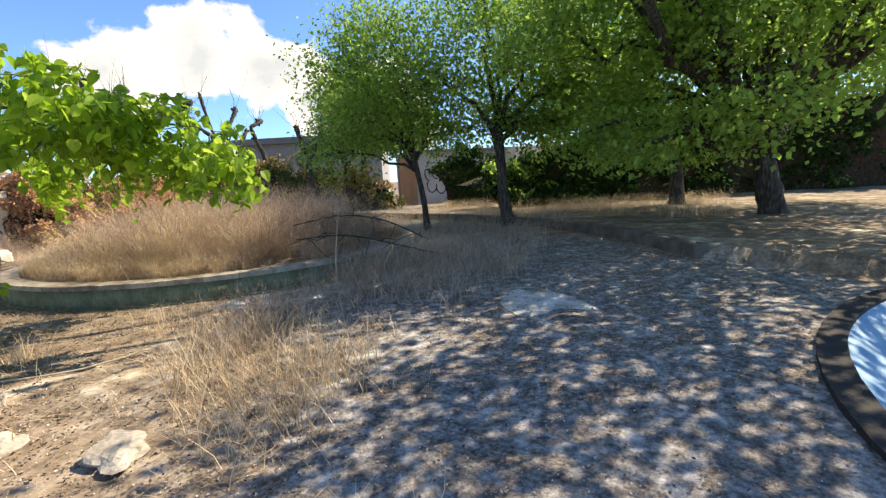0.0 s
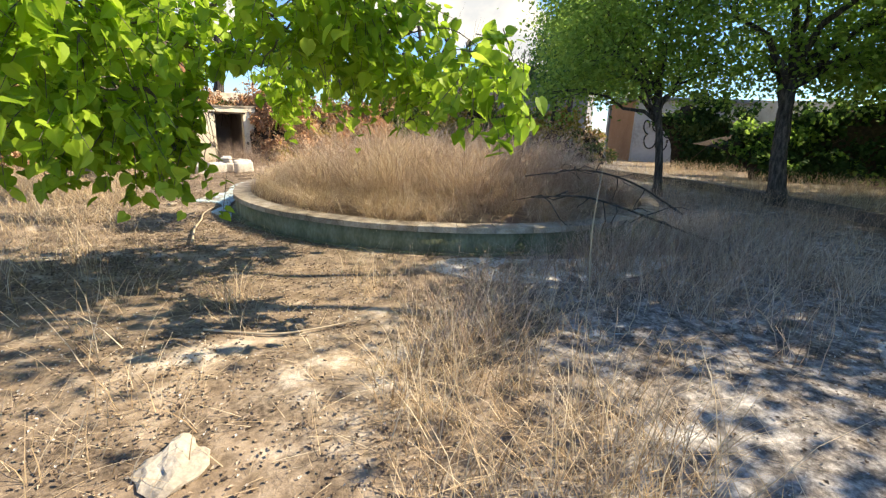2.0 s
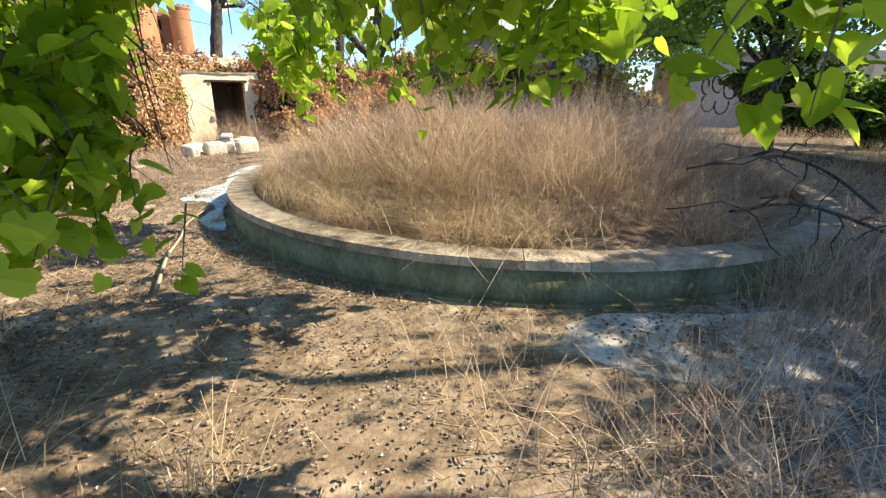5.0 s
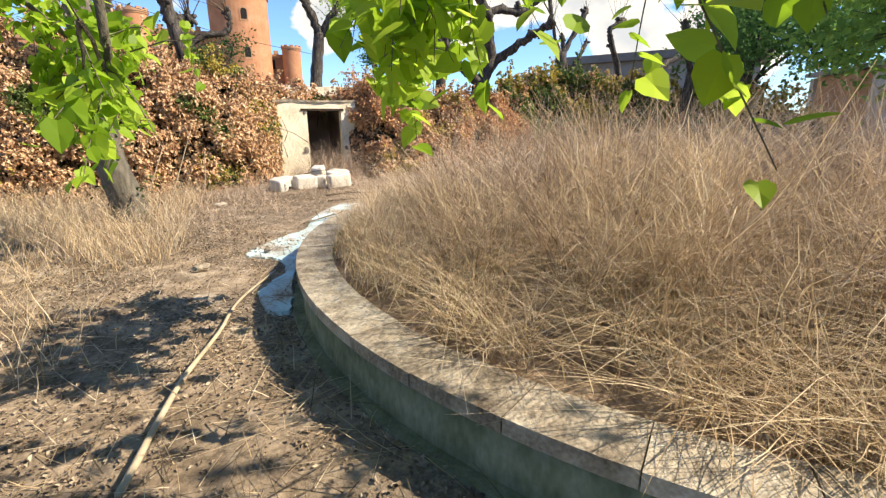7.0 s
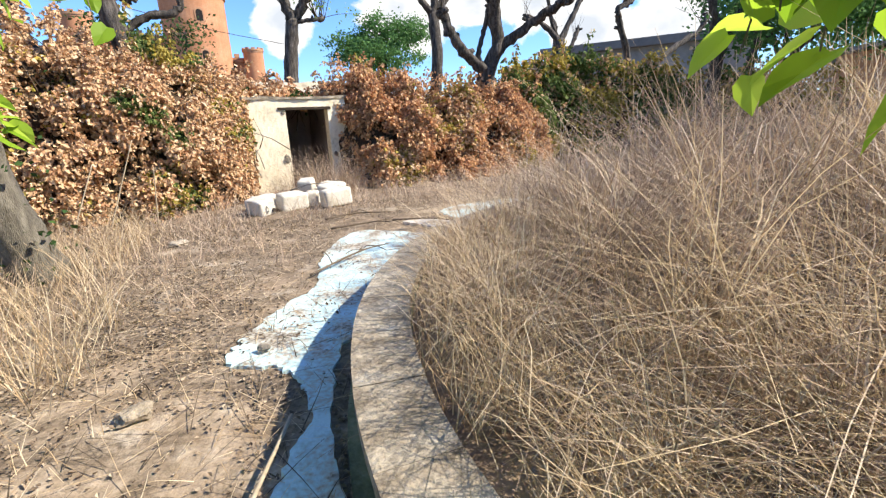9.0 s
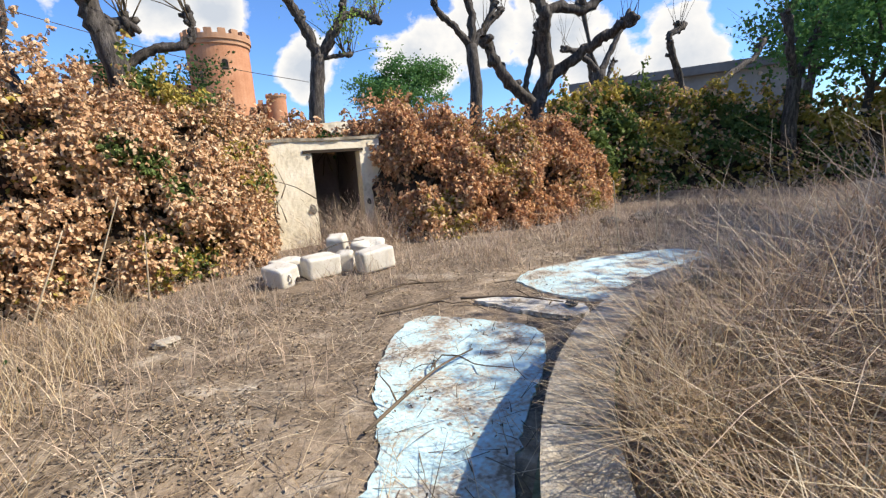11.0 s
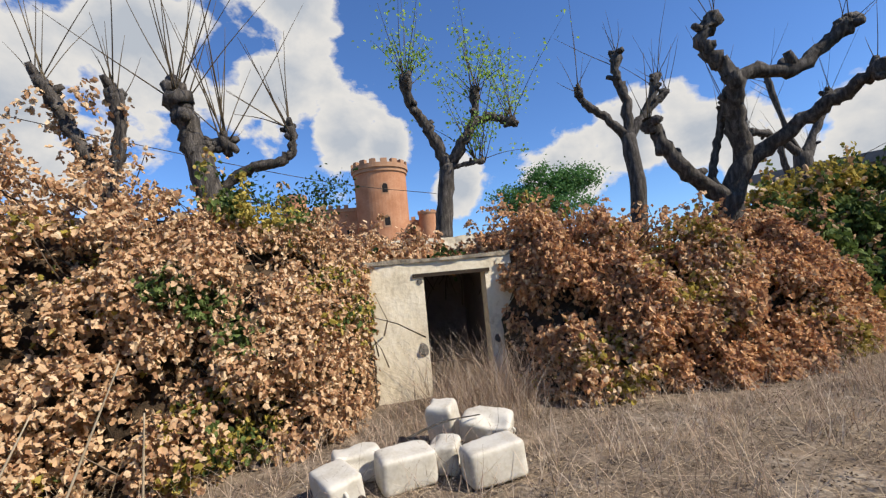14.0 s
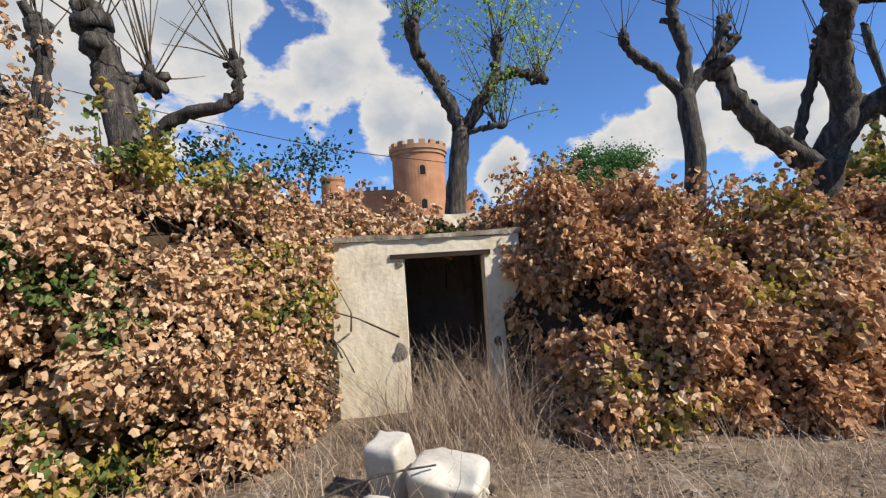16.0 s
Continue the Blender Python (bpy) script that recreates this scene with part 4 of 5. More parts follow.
hedge("bank_scrub", "low dead scrub along the top of the bank",
      [(-1.6, 0.55, 1.9, 2.55), (-0.7, 0.6, 1.9, 2.35), (0.3, 1.0, 1.95, 2.2), (0.9, 0.9, 1.95, 2.2), (1.6, 0.5, 1.9, 2.5), (2.4, 0.3, 1.9, 2.7)], 34, 2600, 0.09,
      [(M_brownleaf, 0.6, "dead tan leaves"), (M_redleaf, 0.3, "russet dead leaves"), (M_darkgreen, 0.1, "dark green leaves")], thick=0.3)
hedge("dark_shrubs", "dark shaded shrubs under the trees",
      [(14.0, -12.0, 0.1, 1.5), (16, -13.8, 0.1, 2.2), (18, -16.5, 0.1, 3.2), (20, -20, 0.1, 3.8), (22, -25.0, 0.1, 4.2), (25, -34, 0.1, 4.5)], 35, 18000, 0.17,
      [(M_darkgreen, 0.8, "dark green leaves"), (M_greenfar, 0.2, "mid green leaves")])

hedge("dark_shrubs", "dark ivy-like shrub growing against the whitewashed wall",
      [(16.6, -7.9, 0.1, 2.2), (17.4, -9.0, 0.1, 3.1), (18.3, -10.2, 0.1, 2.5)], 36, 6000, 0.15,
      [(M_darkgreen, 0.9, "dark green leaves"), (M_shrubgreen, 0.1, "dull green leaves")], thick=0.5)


# ---- leafy trees ----
def leafy_tree(name, label, base, top, r, clumps, seed, n, size, m, bark=M_bark, group="", shape=LEAF_PLAIN, faces=FACE_PLAIN, ivy=False, droop=0.5, arch=0.0, sprigs=()):
    """Trunk, limbs out to leaf clumps (x, y, z, rx, ry, rz), and a crown of separate leaves on twigs."""
    rng = np.random.default_rng(seed)
    t = thing(name, label, "tree", base, group)
    inv = Matrix.Translation(-Vector(base))

    def child(nm, g, mm, lb="", sm=False):
        ob = part(nm, g, mm, t, lb, sm)
        ob.data.transform(inv)
        if nm in ("crown", "twig_growth", "ivy"):
            tagged(ob, kind="stuff")
    b, c = np.array(base, float), np.array(top, float)
    tr = curve([b - [0, 0, 0.2], b * 0.6 + c * 0.4 + rng.normal(0, r * 0.6, 3), c], 6)
    rad = np.linspace(r * 1.2, r * 0.8, len(tr))
    rad[:2] *= 1.25
    child("trunk", Geo().tube(tr, rad, 12, 0.07, seed), bark, "", True)
    placed = []
    if arch:
        clumps = sorted(clumps, key=lambda k: math.dist(k[:2], base[:2]))
    vol = np.array([np.prod(k[3:]) ** 0.7 for k in clumps])
    crown, twigs = Geo(), Geo()
    for k, share in zip(clumps, vol / vol.sum()):
        o, e = np.array(k[:3]), np.array(k[3:])
        st = tr[-1 - rng.integers(0, 4)]
        if arch and e.max() < 0.45:
            near = min((np.array(q[:3]) for q in clumps if min(q[3:]) > 0.3), key=lambda q: np.linalg.norm(q - o))
            ln = curve([near, near * 0.4 + o * 0.6 + [0, 0, 0.15], o], 4)
            limb = Geo().tube(ln, np.linspace(0.007, 0.003, len(ln)), 6, 0.05, seed)
        elif arch and (close := [q for q in placed if np.linalg.norm(q - o) < 3.2]):
            near = min(close, key=lambda q: np.linalg.norm(q - o))
            ln = curve([near, near * 0.5 + o * 0.5 + [0, 0, 0.25] + rng.normal(0, 0.1, 3), o], 5)
            limb = Geo().tube(ln, np.linspace(0.028, 0.010, len(ln)), 7, 0.08, seed)
        elif arch:
            ln = curve([st, st * 0.5 + o * 0.5 + [0, 0, arch], np.array([*(st * 0.12 + o * 0.88)[:2], max(o[2] + 0.5, arch - 0.5)]), o], 5)
            limb = Geo().tube(ln, np.linspace(r * 0.4, 0.012, len(ln)), 7, 0.08, seed)
        else:
            ln = limb_line(rng, st, o, 0.10, 8, 0.12)
            limb = Geo().tube(ln, np.linspace(r * 0.55, max(0.012, r * 0.10), 8), 8, 0.08, seed)
        child("limb", limb, bark, "", True)
        placed.append(o)
        cnt = int(n * share)
        sub = max(3, cnt // 40)
        d = rng.normal(0, 1, (sub, 3))
        d /= np.linalg.norm(d, axis=1)[:, None]
        heads = o + d * e * (rng.random((sub, 1)) ** 0.45)
        hits = heads[rng.integers(0, sub, cnt)]
        spread = min(0.38, 0.33 * float(e.mean()) + 0.05)
        at = hits + rng.normal(0, spread, (cnt, 3)) * [1, 1, 0.7]
        if arch:
            # leaves ranged along short drooping shoots
            k_ = max(3, cnt // 11)
            d = rng.normal(0, 1, (k_, 3))
            d /= np.linalg.norm(d, axis=1)[:, None]
            root = o + d * e * (rng.random((k_, 1)) ** 0.4)
            hang = d * 0.5 + rng.normal(0, 0.35, (k_, 3)) + [0, 0, -0.55]
            hang *= rng.uniform(0.25, 0.5, (k_, 1)) / np.linalg.norm(hang, axis=1)[:, None]
            step = np.linspace(0.05, 1, 11)[None, :, None]
            at = (root[:, None] + hang[:, None] * step - np.array([0, 0, 0.10]) * step ** 2 + rng.normal(0, 0.035, (k_, 11, 3))).reshape(-1, 3)
            for r_, h_ in zip(root, hang):
                if off_eye(np.array([r_, r_ + h_]), 0.45).all():
                    twigs.tube([r_, r_ + h_ * 0.5 - [0, 0, 0.025], r_ + h_ - [0, 0, 0.10]], [0.005, 0.004, 0.002], 3)
        at = at[off_eye(at, 0.66) & (off_walk(at, 0.4) | (at[:, 2] > 1.9))]
        leaves(crown, rng, at, size, shape, faces, droop, 0.5)
        for h in heads[: max(4, sub // 3)]:
            twigs.tube(limb_line(rng, ln[-1 - rng.integers(0, 4)], h, 0.05, 5, 0.1), np.linspace(0.013, 0.004, 5), 4)
    for tip in sprigs:
        tip = np.array(tip) + [0, 0, 0.10]
        root = tip + [rng.normal(-0.05, 0.16), rng.normal(0.1, 0.16), rng.uniform(0.45, 0.7)]
        ln = curve([root, tip * 0.45 + root * 0.55 + rng.normal(0, 0.04, 3), tip], 6)
        ln = ln[off_eye(ln, 0.62) & off_walk(ln, 0.42)]
        if len(ln) > 4:
            twigs.tube(ln, np.linspace(0.005, 0.002, len(ln)), 4)
            at = ln[len(ln) // 4:]
            leaves(crown, rng, at + rng.normal(0, 0.025, at.shape), size * 0.85, shape, faces, 1.1, 0.3)
    child("twig_growth", twigs, bark)
    child("crown", crown, m)
    if ivy:
        at = tr[rng.integers(0, len(tr), 500)] + rng.normal(0, 1, (500, 3)) * [r, r, 0.15]
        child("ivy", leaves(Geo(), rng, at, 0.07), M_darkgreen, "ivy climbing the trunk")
    return t


leafy_tree("mulberry_tree", "bright green mulberry with drooping boughs and an ivy-grown trunk", (-3.45, -5.2, 0.0), (-3.6, -5.6, 3.4), 0.19,
           [(-4.3, -14.3, 2.25, 0.5, 0.6, 0.45), (-3.5, -13.7, 2.35, 0.42, 0.42, 0.4), (-2.6, -12.8, 2.2, 0.55, 0.5, 0.65), (-4.2, -12.4, 1.9, 0.8, 0.7, 0.6), (-1.7, -13.4, 2.3, 0.6, 0.6, 0.5), (-1.0, -14.0, 2.35, 0.4, 0.4, 0.35), (-2.1, -14.1, 2.8, 0.38, 0.38, 0.28), (-2.8, -13.8, 3.1, 0.38, 0.38, 0.25), (-1.5, -14.4, 2.55, 0.35, 0.35, 0.3), (-0.4, -13.6, 2.1, 0.4, 0.35, 0.3),
            (-0.95, -15.3, 2.05, 0.22, 0.35, 0.28), (-1.1, -11.4, 2.2, 0.3, 0.4, 0.25), (-0.95, -10.6, 1.95, 0.2, 0.2, 0.2), (-3.3, -13.4, 1.65, 0.55, 0.5, 0.4), (-2.85, -13.2, 1.4, 0.25, 0.25, 0.3),
            (-3.2, -7.6, 2.1, 0.3, 0.4, 0.75), (-3.9, -6.8, 3.6, 0.6, 0.7, 0.4), (-2.6, -10.2, 1.7, 0.16, 0.2, 0.3), (-4.3, -8.5, 3.0, 0.9, 1.0, 0.6), (-2.6, -10.5, 3.0, 0.6, 0.8, 0.3)], 40, 11500, 0.12, M_green, M_greybark, "", LEAF_BROAD, FACE_BROAD, True, 0.9, 3.9,
           [(-0.77, -12.81, 1.19), (-0.76, -12.28, 1.38), (-1.3, -12.95, 1.5), (-1.05, -12.29, 1.55), (-0.89, -12.92, 1.52), (-1.05, -12.84, 1.42), (-1.3, -11.07, 1.75), (-1.03, -11.1, 1.75), (-1.2, -11.06, 1.47),
            (-2.43, -10.56, 1.45), (-2.39, -10.6, 1.11), (-2.5, -10.3, 1.3), (-1.2, -10.75, 1.5), (-1.05, -10.84, 1.5), (-0.99, -11.72, 1.42), (-1.0, -10.5, 1.4),
            (-0.97, -10.56, 1.42), (-1.04, -10.65, 1.42), (-2.23, -8.56, 1.7), (-1.43, -13.12, 1.46), (-1.04, -13.26, 1.48), (-0.55, -13.07, 1.55), (-0.6, -13.36, 1.6), (-1.12, -15.83, 1.45), (-2.5, -13.34, 0.55), (-2.6, -13.3, 0.8),
            (-2.69, -13.26, 1.0), (-2.0, -14.95, 1.5), (-1.55, -14.78, 1.42), (-0.56, -14.0, 1.65), (-3.98, -13.3, 0.85), (-3.6, -13.9, 1.4)])

# out-of-view clumps such as (1.2, -16.8), (2.3, -15.6) are added to shade the ground
leafy_tree("shade_tree", "large spreading green shade tree with a thick dark trunk", (10.4, -21.0, 0.1), (10.2, -20.6, 2.4), 0.28,
           [(8.0, -18.3, 4.8, 2.0, 1.9, 1.6), (10.2, -19.5, 5.6, 2.6, 2.6, 1.8), (6.8, -20.6, 4.4, 2.0, 1.8, 1.3), (12.5, -22, 4.6, 2.8, 2.6, 1.9), (11.5, -17.3, 4.6, 2.2, 2.2, 1.8), (7.5, -23.0, 4.2, 2.4, 2.2, 1.5), (7.6, -18.4, 2.5, 0.7, 0.7, 0.5), (8.6, -19.6, 2.7, 0.9, 0.9, 0.6), (4.8, -22.3, 4.8, 2.0, 1.6, 1.1), (9.2, -20.8, 7.4, 3.0, 3.0, 1.4), (4.4, -25.0, 4.8, 2.2, 1.8, 1.1), (3.0, -21.5, 5.3, 1.8, 1.6, 0.7), (5.3, -19.2, 5.3, 1.8, 1.6, 0.8), (2.4, -23.6, 5.5, 1.8, 1.6, 0.7), (1.2, -16.8, 5.3, 1.3, 1.2, 0.5), (9.0, -18.0, 3.3, 1.3, 1.2, 0.7), (12.5, -18.0, 3.0, 1.6, 1.4, 0.9), (14.5, -25.2, 5.0, 2.4, 2.0, 1.1), (17.0, -24.5, 5.2, 2.4, 2.0, 1.1), (2.3, -15.6, 5.5, 1.2, 1.0, 0.35), (6.2, -18.4, 1.95, 0.8, 0.7, 0.5), (7.4, -17.1, 2.5, 1.0, 0.9, 0.6), (7.0, -19.7, 2.4, 1.0, 0.9, 0.6), (9.3, -17.2, 2.6, 1.1, 1.0, 0.7), (6.0, -20.6, 2.6, 1.0, 0.9, 0.6), (9.6, -18.9, 2.3, 0.9, 0.9, 0.5), (7.0, -16.2, 5.0, 1.6, 1.5, 1.0), (5.6, -17.6, 5.4, 1.5, 1.4, 0.8), (8.6, -16.8, 6.6, 1.8, 1.7, 1.0), (13.5, -21.5, 5.8, 2.2, 2.0, 1.0), (16.5, -22.0, 5.8, 2.2, 2.2, 1.0), (12.0, -24.5, 5.8, 2.2, 2.0, 0.9), (8.5, -20.3, 2.1, 0.9, 0.9, 0.5), (10.8, -18.4, 2.3, 1.2, 1.1, 0.6), (12.2, -19.6, 2.3, 1.3, 1.2, 0.6), (7.8, -18.0, 2.0, 0.8, 0.8, 0.5), (13.0, -16.6, 2.4, 1.2, 1.1, 0.6)], 41, 68000, 0.15, M_greenfar, group="shade trees")
leafy_tree("shade_tree", "spreading green shade tree with a forked dark trunk", (14.3, -18.4, 0.1), (14.2, -18.0, 3.0), 0.22,
           [(13.0, -15.2, 4.6, 2.4, 2.2, 1.9), (14.5, -17, 6.8, 3, 3, 2.0), (16.5, -19.5, 5.0, 2.6, 2.6, 2.0), (12.4, -16.8, 3.2, 1.5, 1.4, 0.9), (15.5, -14.5, 5.6, 2.4, 2.4, 2.2), (16.5, -16.5, 3.4, 1.8, 1.8, 1.2), (13.8, -13.8, 3.2, 1.4, 1.3, 0.9)], 42, 15000, 0.17, M_greenfar, group="shade trees")
leafy_tree("shade_tree", "broad green tree with a leaning dark trunk", (9.5, -14.0, 0.2), (9.9, -13.6, 3.0), 0.17,
           [(8.0, -12.6, 4.6, 1.7, 1.6, 1.4), (10.4, -13.8, 5.4, 2.2, 2.2, 1.7), (11.6, -15.5, 4.4, 1.9, 1.8, 1.5), (9.2, -15.2, 5.6, 1.9, 1.8, 1.4), (10.6, -14.4, 3.2, 1.2, 1.0, 0.7), (10.2, -13.0, 3.4, 1.2, 1.1, 0.7), (10.0, -13.2, 7.2, 2.2, 2.2, 1.3), (12.0, -13.0, 4.0, 1.6, 1.4, 1.2), (11.0, -15.2, 3.2, 1.2, 1.1, 0.8), (12.6, -14.8, 3.4, 1.4, 1.2, 0.9)], 43, 25000, 0.13, M_greenfar, group="shade trees")
leafy_tree("shade_tree", "slender leafy green tree overhanging the planter", (8.3, -11.7, 0.1), (8.1, -11.4, 2.6), 0.09,
           [(6.6, -10.4, 3.6, 1.3, 1.2, 1.2), (7.6, -11.6, 4.4, 1.5, 1.5, 1.3), (6.9, -10.0, 5.2, 1.5, 1.5, 1.2), (8.6, -9.4, 4.6, 1.8, 1.7, 1.5), (7.8, -11.0, 6.4, 1.8, 1.7, 1.1), (6.0, -9.8, 2.5, 0.7, 0.7, 0.7), (8.6, -11.9, 3.3, 1.3, 1.2, 0.7), (7.2, -9.8, 3.2, 1.2, 1.0, 0.7), (9.8, -10.5, 3.4, 1.3, 1.2, 0.7), (7.7, -10.8, 3.0, 1.2, 1.0, 0.6), (9.2, -12.2, 3.1, 1.2, 1.0, 0.7), (9.6, -8.0, 5.0, 1.6, 1.5, 1.3), (11.5, -7.0, 5.4, 1.5, 1.4, 1.0), (13.0, -5.6, 5.4, 1.4, 1.3, 1.0)], 44, 30000, 0.12, M_greenfar, group="shade trees")
leafy_tree("feathery_tree", "bushy bright green feathery tree behind the bank", (15.3, 33.0, 2.0), (15.3, 33.0, 6.0), 0.3,
           [(12.4, 33, 8.2, 2.4, 2.2, 1.5), (15.5, 33, 9.6, 2.8, 2.5, 1.8), (18.4, 33, 10.0, 2.2, 2.2, 1.4), (15.0, 32, 7.4, 4.2, 3, 1.6)], 45, 14000, 0.26, M_feather)
leafy_tree("tall_green_tree", "tall leafy tree beside the long grey building", (22.0, 2.5, 1.2), (22.0, 2.5, 4.0), 0.22,
           [(20.9, 2.1, 6.0, 2.4, 2.2, 2.0), (23.1, 2.7, 6.8, 2.6, 2.4, 2.2), (25.0, 0.5, 5.6, 2.6, 2.4, 2.0), (22.1, 2.5, 8.4, 2.0, 2.0, 1.5)], 46, 12000, 0.2, M_feather)
leafy_tree("young_tree", "leafy green tree at the end of the bank", (14.6, -2.6, 0.4), (14.5, -2.6, 2.6), 0.12,
           [(13.8, -2.2, 3.9, 1.3, 1.2, 1.0), (15.3, -3.6, 4.4, 1.5, 1.4, 1.2), (14.4, -2.6, 5.6, 1.4, 1.3, 1.0), (16.4, -4.6, 3.8, 1.3, 1.2, 1.0)], 48, 8000, 0.15, M_feather)
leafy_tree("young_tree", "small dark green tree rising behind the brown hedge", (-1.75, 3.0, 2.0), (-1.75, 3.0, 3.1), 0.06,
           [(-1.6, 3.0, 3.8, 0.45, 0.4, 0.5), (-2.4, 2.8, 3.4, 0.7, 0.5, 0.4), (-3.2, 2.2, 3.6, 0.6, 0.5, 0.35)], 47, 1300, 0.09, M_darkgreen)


# ---- the castle ----
def ring_wall(geo, c, r, z0, z1, thick=0.4, n=48):
    v, f = arc_piece(0, 2 * math.pi, r - thick, r, z0, z1, n, c)
    return geo.add(v, f)


def round_tower(t, c, r, z0, z1, merlons, windows, loc):
    inv = Matrix.Translation(-Vector(loc))

    def child(nm, g, mm, lb=""):
        ob = part(nm, g, mm, t, lb)
        ob.data.transform(inv)
        return ob
    child("tower_wall", ring_wall(Geo(), c, r, z0, z1), M_brick, "round orange brick tower wall")
    child("cornice", ring_wall(Geo(), c, r * 1.10, z1 - 0.02, z1 + r * 0.16, r * 0.3), M_brickband, "projecting brick cornice")
    child("cornice", ring_wall(Geo(), c, r * 1.05, z1 - r * 0.14, z1 - 0.02, r * 0.2), M_brickband)
    child("tower_roof", Geo().add(*arc_piece(0, 2 * math.pi, 0.02, r * 0.95, z1 - 0.1, z1, 40, c)), M_brickband)
    for k in range(merlons):
        a = 2 * math.pi * (k + 0.1) / merlons
        child("merlon", Geo().add(*arc_piece(a, a + 2 * math.pi / merlons * 0.55, r * 0.9, r * 1.09, z1 + r * 0.15, z1 + r * 0.31, 2, c)), M_brickband)
    for az, z, wd, ht in windows:
        g, fr = Geo(), Geo()
        ar = np.linspace(0, np.pi, 9)
        prof = [(-wd / 2, 0)] + [(-wd / 2 * np.cos(q), ht - wd / 2 + wd / 2 * np.sin(q)) for q in ar] + [(wd / 2, 0)]
        for gg, grow, out in ((g, 1.0, 0.035), (fr, 1.35, 0.02)):
            ring = []
            for depth in (out, -0.3):
                for px, pz in prof:
                    rr = r + depth
                    ring.append((c[0] + rr * math.cos(az) - px * grow * math.sin(az), c[1] + rr * math.sin(az) + px * grow * math.cos(az), z + (pz - ht / 2) * grow))
            m_ = len(prof)
            gg.add(ring, np.array([np.arange(m_)]))
            gg.f.append(np.array([(i, i + 1, m_ + i + 1, m_ + i) for i in range(m_ - 1)]))
        surround = child("window_surround", fr, M_brickband)
        child("window", g, M_hole, "small dark arched window").parent = surround


castle = thing("brick_castle", "orange brick mock castle with a crenellated round tower", "castle", (1.0, 60, 3))
CL = (1.0, 60.0, 3.0)
front = -math.pi / 2
round_tower(castle, (1.1, 60.0), 3.75, 3.0, 18.2, 16, [(front + 0.12, 15.2, 0.75, 1.3), (front + 0.12, 10.6, 0.75, 1.3)], CL)
round_tower(castle, (-11.2, 60.0), 1.6, 3.0, 15.0, 10, [(front, 12.6, 0.5, 0.9)], CL)
round_tower(castle, (7.4, 59.0), 1.25, 3.0, 11.6, 10, [], CL)
for x0, x1, y0, y1, z1 in ((-11, -2.5, 60.2, 61.0, 13.4), (-2.5, 7.2, 60.5, 61.2, 11.0), (-26, -12.5, 61, 62, 12.0)):
    ob = part("curtain_wall", Geo().box(x0, y0, 3.0, x1, y1, z1), M_brick, castle)
    ob.data.transform(Matrix.Translation(-Vector(CL)))
    ob = part("wall_band", Geo().box(x0, y0 - 0.12, z1 - 0.55, x1, y1, z1 - 0.2), M_brickband, castle)
    ob.data.transform(Matrix.Translation(-Vector(CL)))
    nm = int((x1 - x0) / 1.1)
    for k in range(nm):
        ob = part("merlon", Geo().box(x0 + k * 1.1, y0 - 0.05, z1, x0 + k * 1.1 + 0.6, y0 + 0.4, z1 + 0.5), M_brickband, castle)
        ob.data.transform(Matrix.Translation(-Vector(CL)))
for x in (-9.0, -6.5, -4.2, 4.6):
    ob = part("window", Geo().box(x, 60.1, 9.0, x + 0.6, 60.3, 10.2), M_hole, castle)
    ob.data.transform(Matrix.Translation(-Vector(CL)))


# ---- far buildings ----
def slab_between(a, b, z0, z1, thick, extra=0.0):
    a, b = np.array(a, float), np.array(b, float)
    d = (b - a) / np.linalg.norm(b - a)
    nrm = np.array([-d[1], d[0]])
    a, b = a - d * extra, b + d * extra
    v = [(*p, z) for p in (a, b, b + nrm * thick, a + nrm * thick) for z in (z0, z1)]
    return Geo().add(v, [(0, 1, 3, 2)[::-1], (2, 3, 5, 4)[::-1], (4, 5, 7, 6)[::-1], (6, 7, 1, 0)[::-1], (1, 7, 5, 3)[::-1], (0, 2, 4, 6)[::-1]])


shed = thing("graffitied_building", "low whitewashed building with black graffiti under trees", "building", (18.6, -4.4, 0))
SL = Matrix.Translation((-18.6, 4.4, 0))
A, B = np.array((18.6, -4.4)), np.array((25.6, -9.8))
D = (B - A) / np.linalg.norm(B - A)
N = np.array((-D[1], D[0]))
for nm, g, m, lb in (("wall", slab_between(A, B, 0, 3.2, 0.3), M_whitewash, "dirty whitewashed wall"),
                     ("side_wall", slab_between(A + N * 4 + D * 0.01, A + N * 0.3 + D * 0.01, 0, 3.15, 0.3), M_sunlit_side, "side wall coloured orange for the sun on it"),
                     ("back_wall", slab_between(A + N * 4.3, B + N * 4.3, 0, 3.15, 0.3), M_whitewash, ""),
                     ("end_wall", slab_between(B + N * 0.31 - D * 0.3, B + N * 4.2 - D * 0.3, 0, 3.15, 0.3), M_whitewash, ""),
                     ("roof", slab_between(A - N * 0.2, B - N * 0.2, 3.205, 3.36, 4.9, 0.2), M_greywall, "thin flat concrete roof")):
    ob = part(nm, g, m, shed, lb)
    ob.data.transform(SL)
rngg = np.random.default_rng(8)
for k, (s0, z0) in enumerate([(0.5, 1.9), (0.95, 2.0), (1.5, 1.75), (2.0, 1.85), (2.4, 1.7), (0.7, 1.2), (1.3, 1.1)]):
    ar = np.linspace(0.4 * k, 0.4 * k + 4.6, 12)
    pts = [(*(A + D * (s0 + 0.22 * math.cos(q) + 0.02 * i) - N * 0.012), z0 + 0.34 * math.sin(q)) for i, q in enumerate(ar)]
    ob = part("graffiti_stroke", Geo().tube(pts, 0.035, 5), M_spray, shed)
    ob.data.transform(SL)
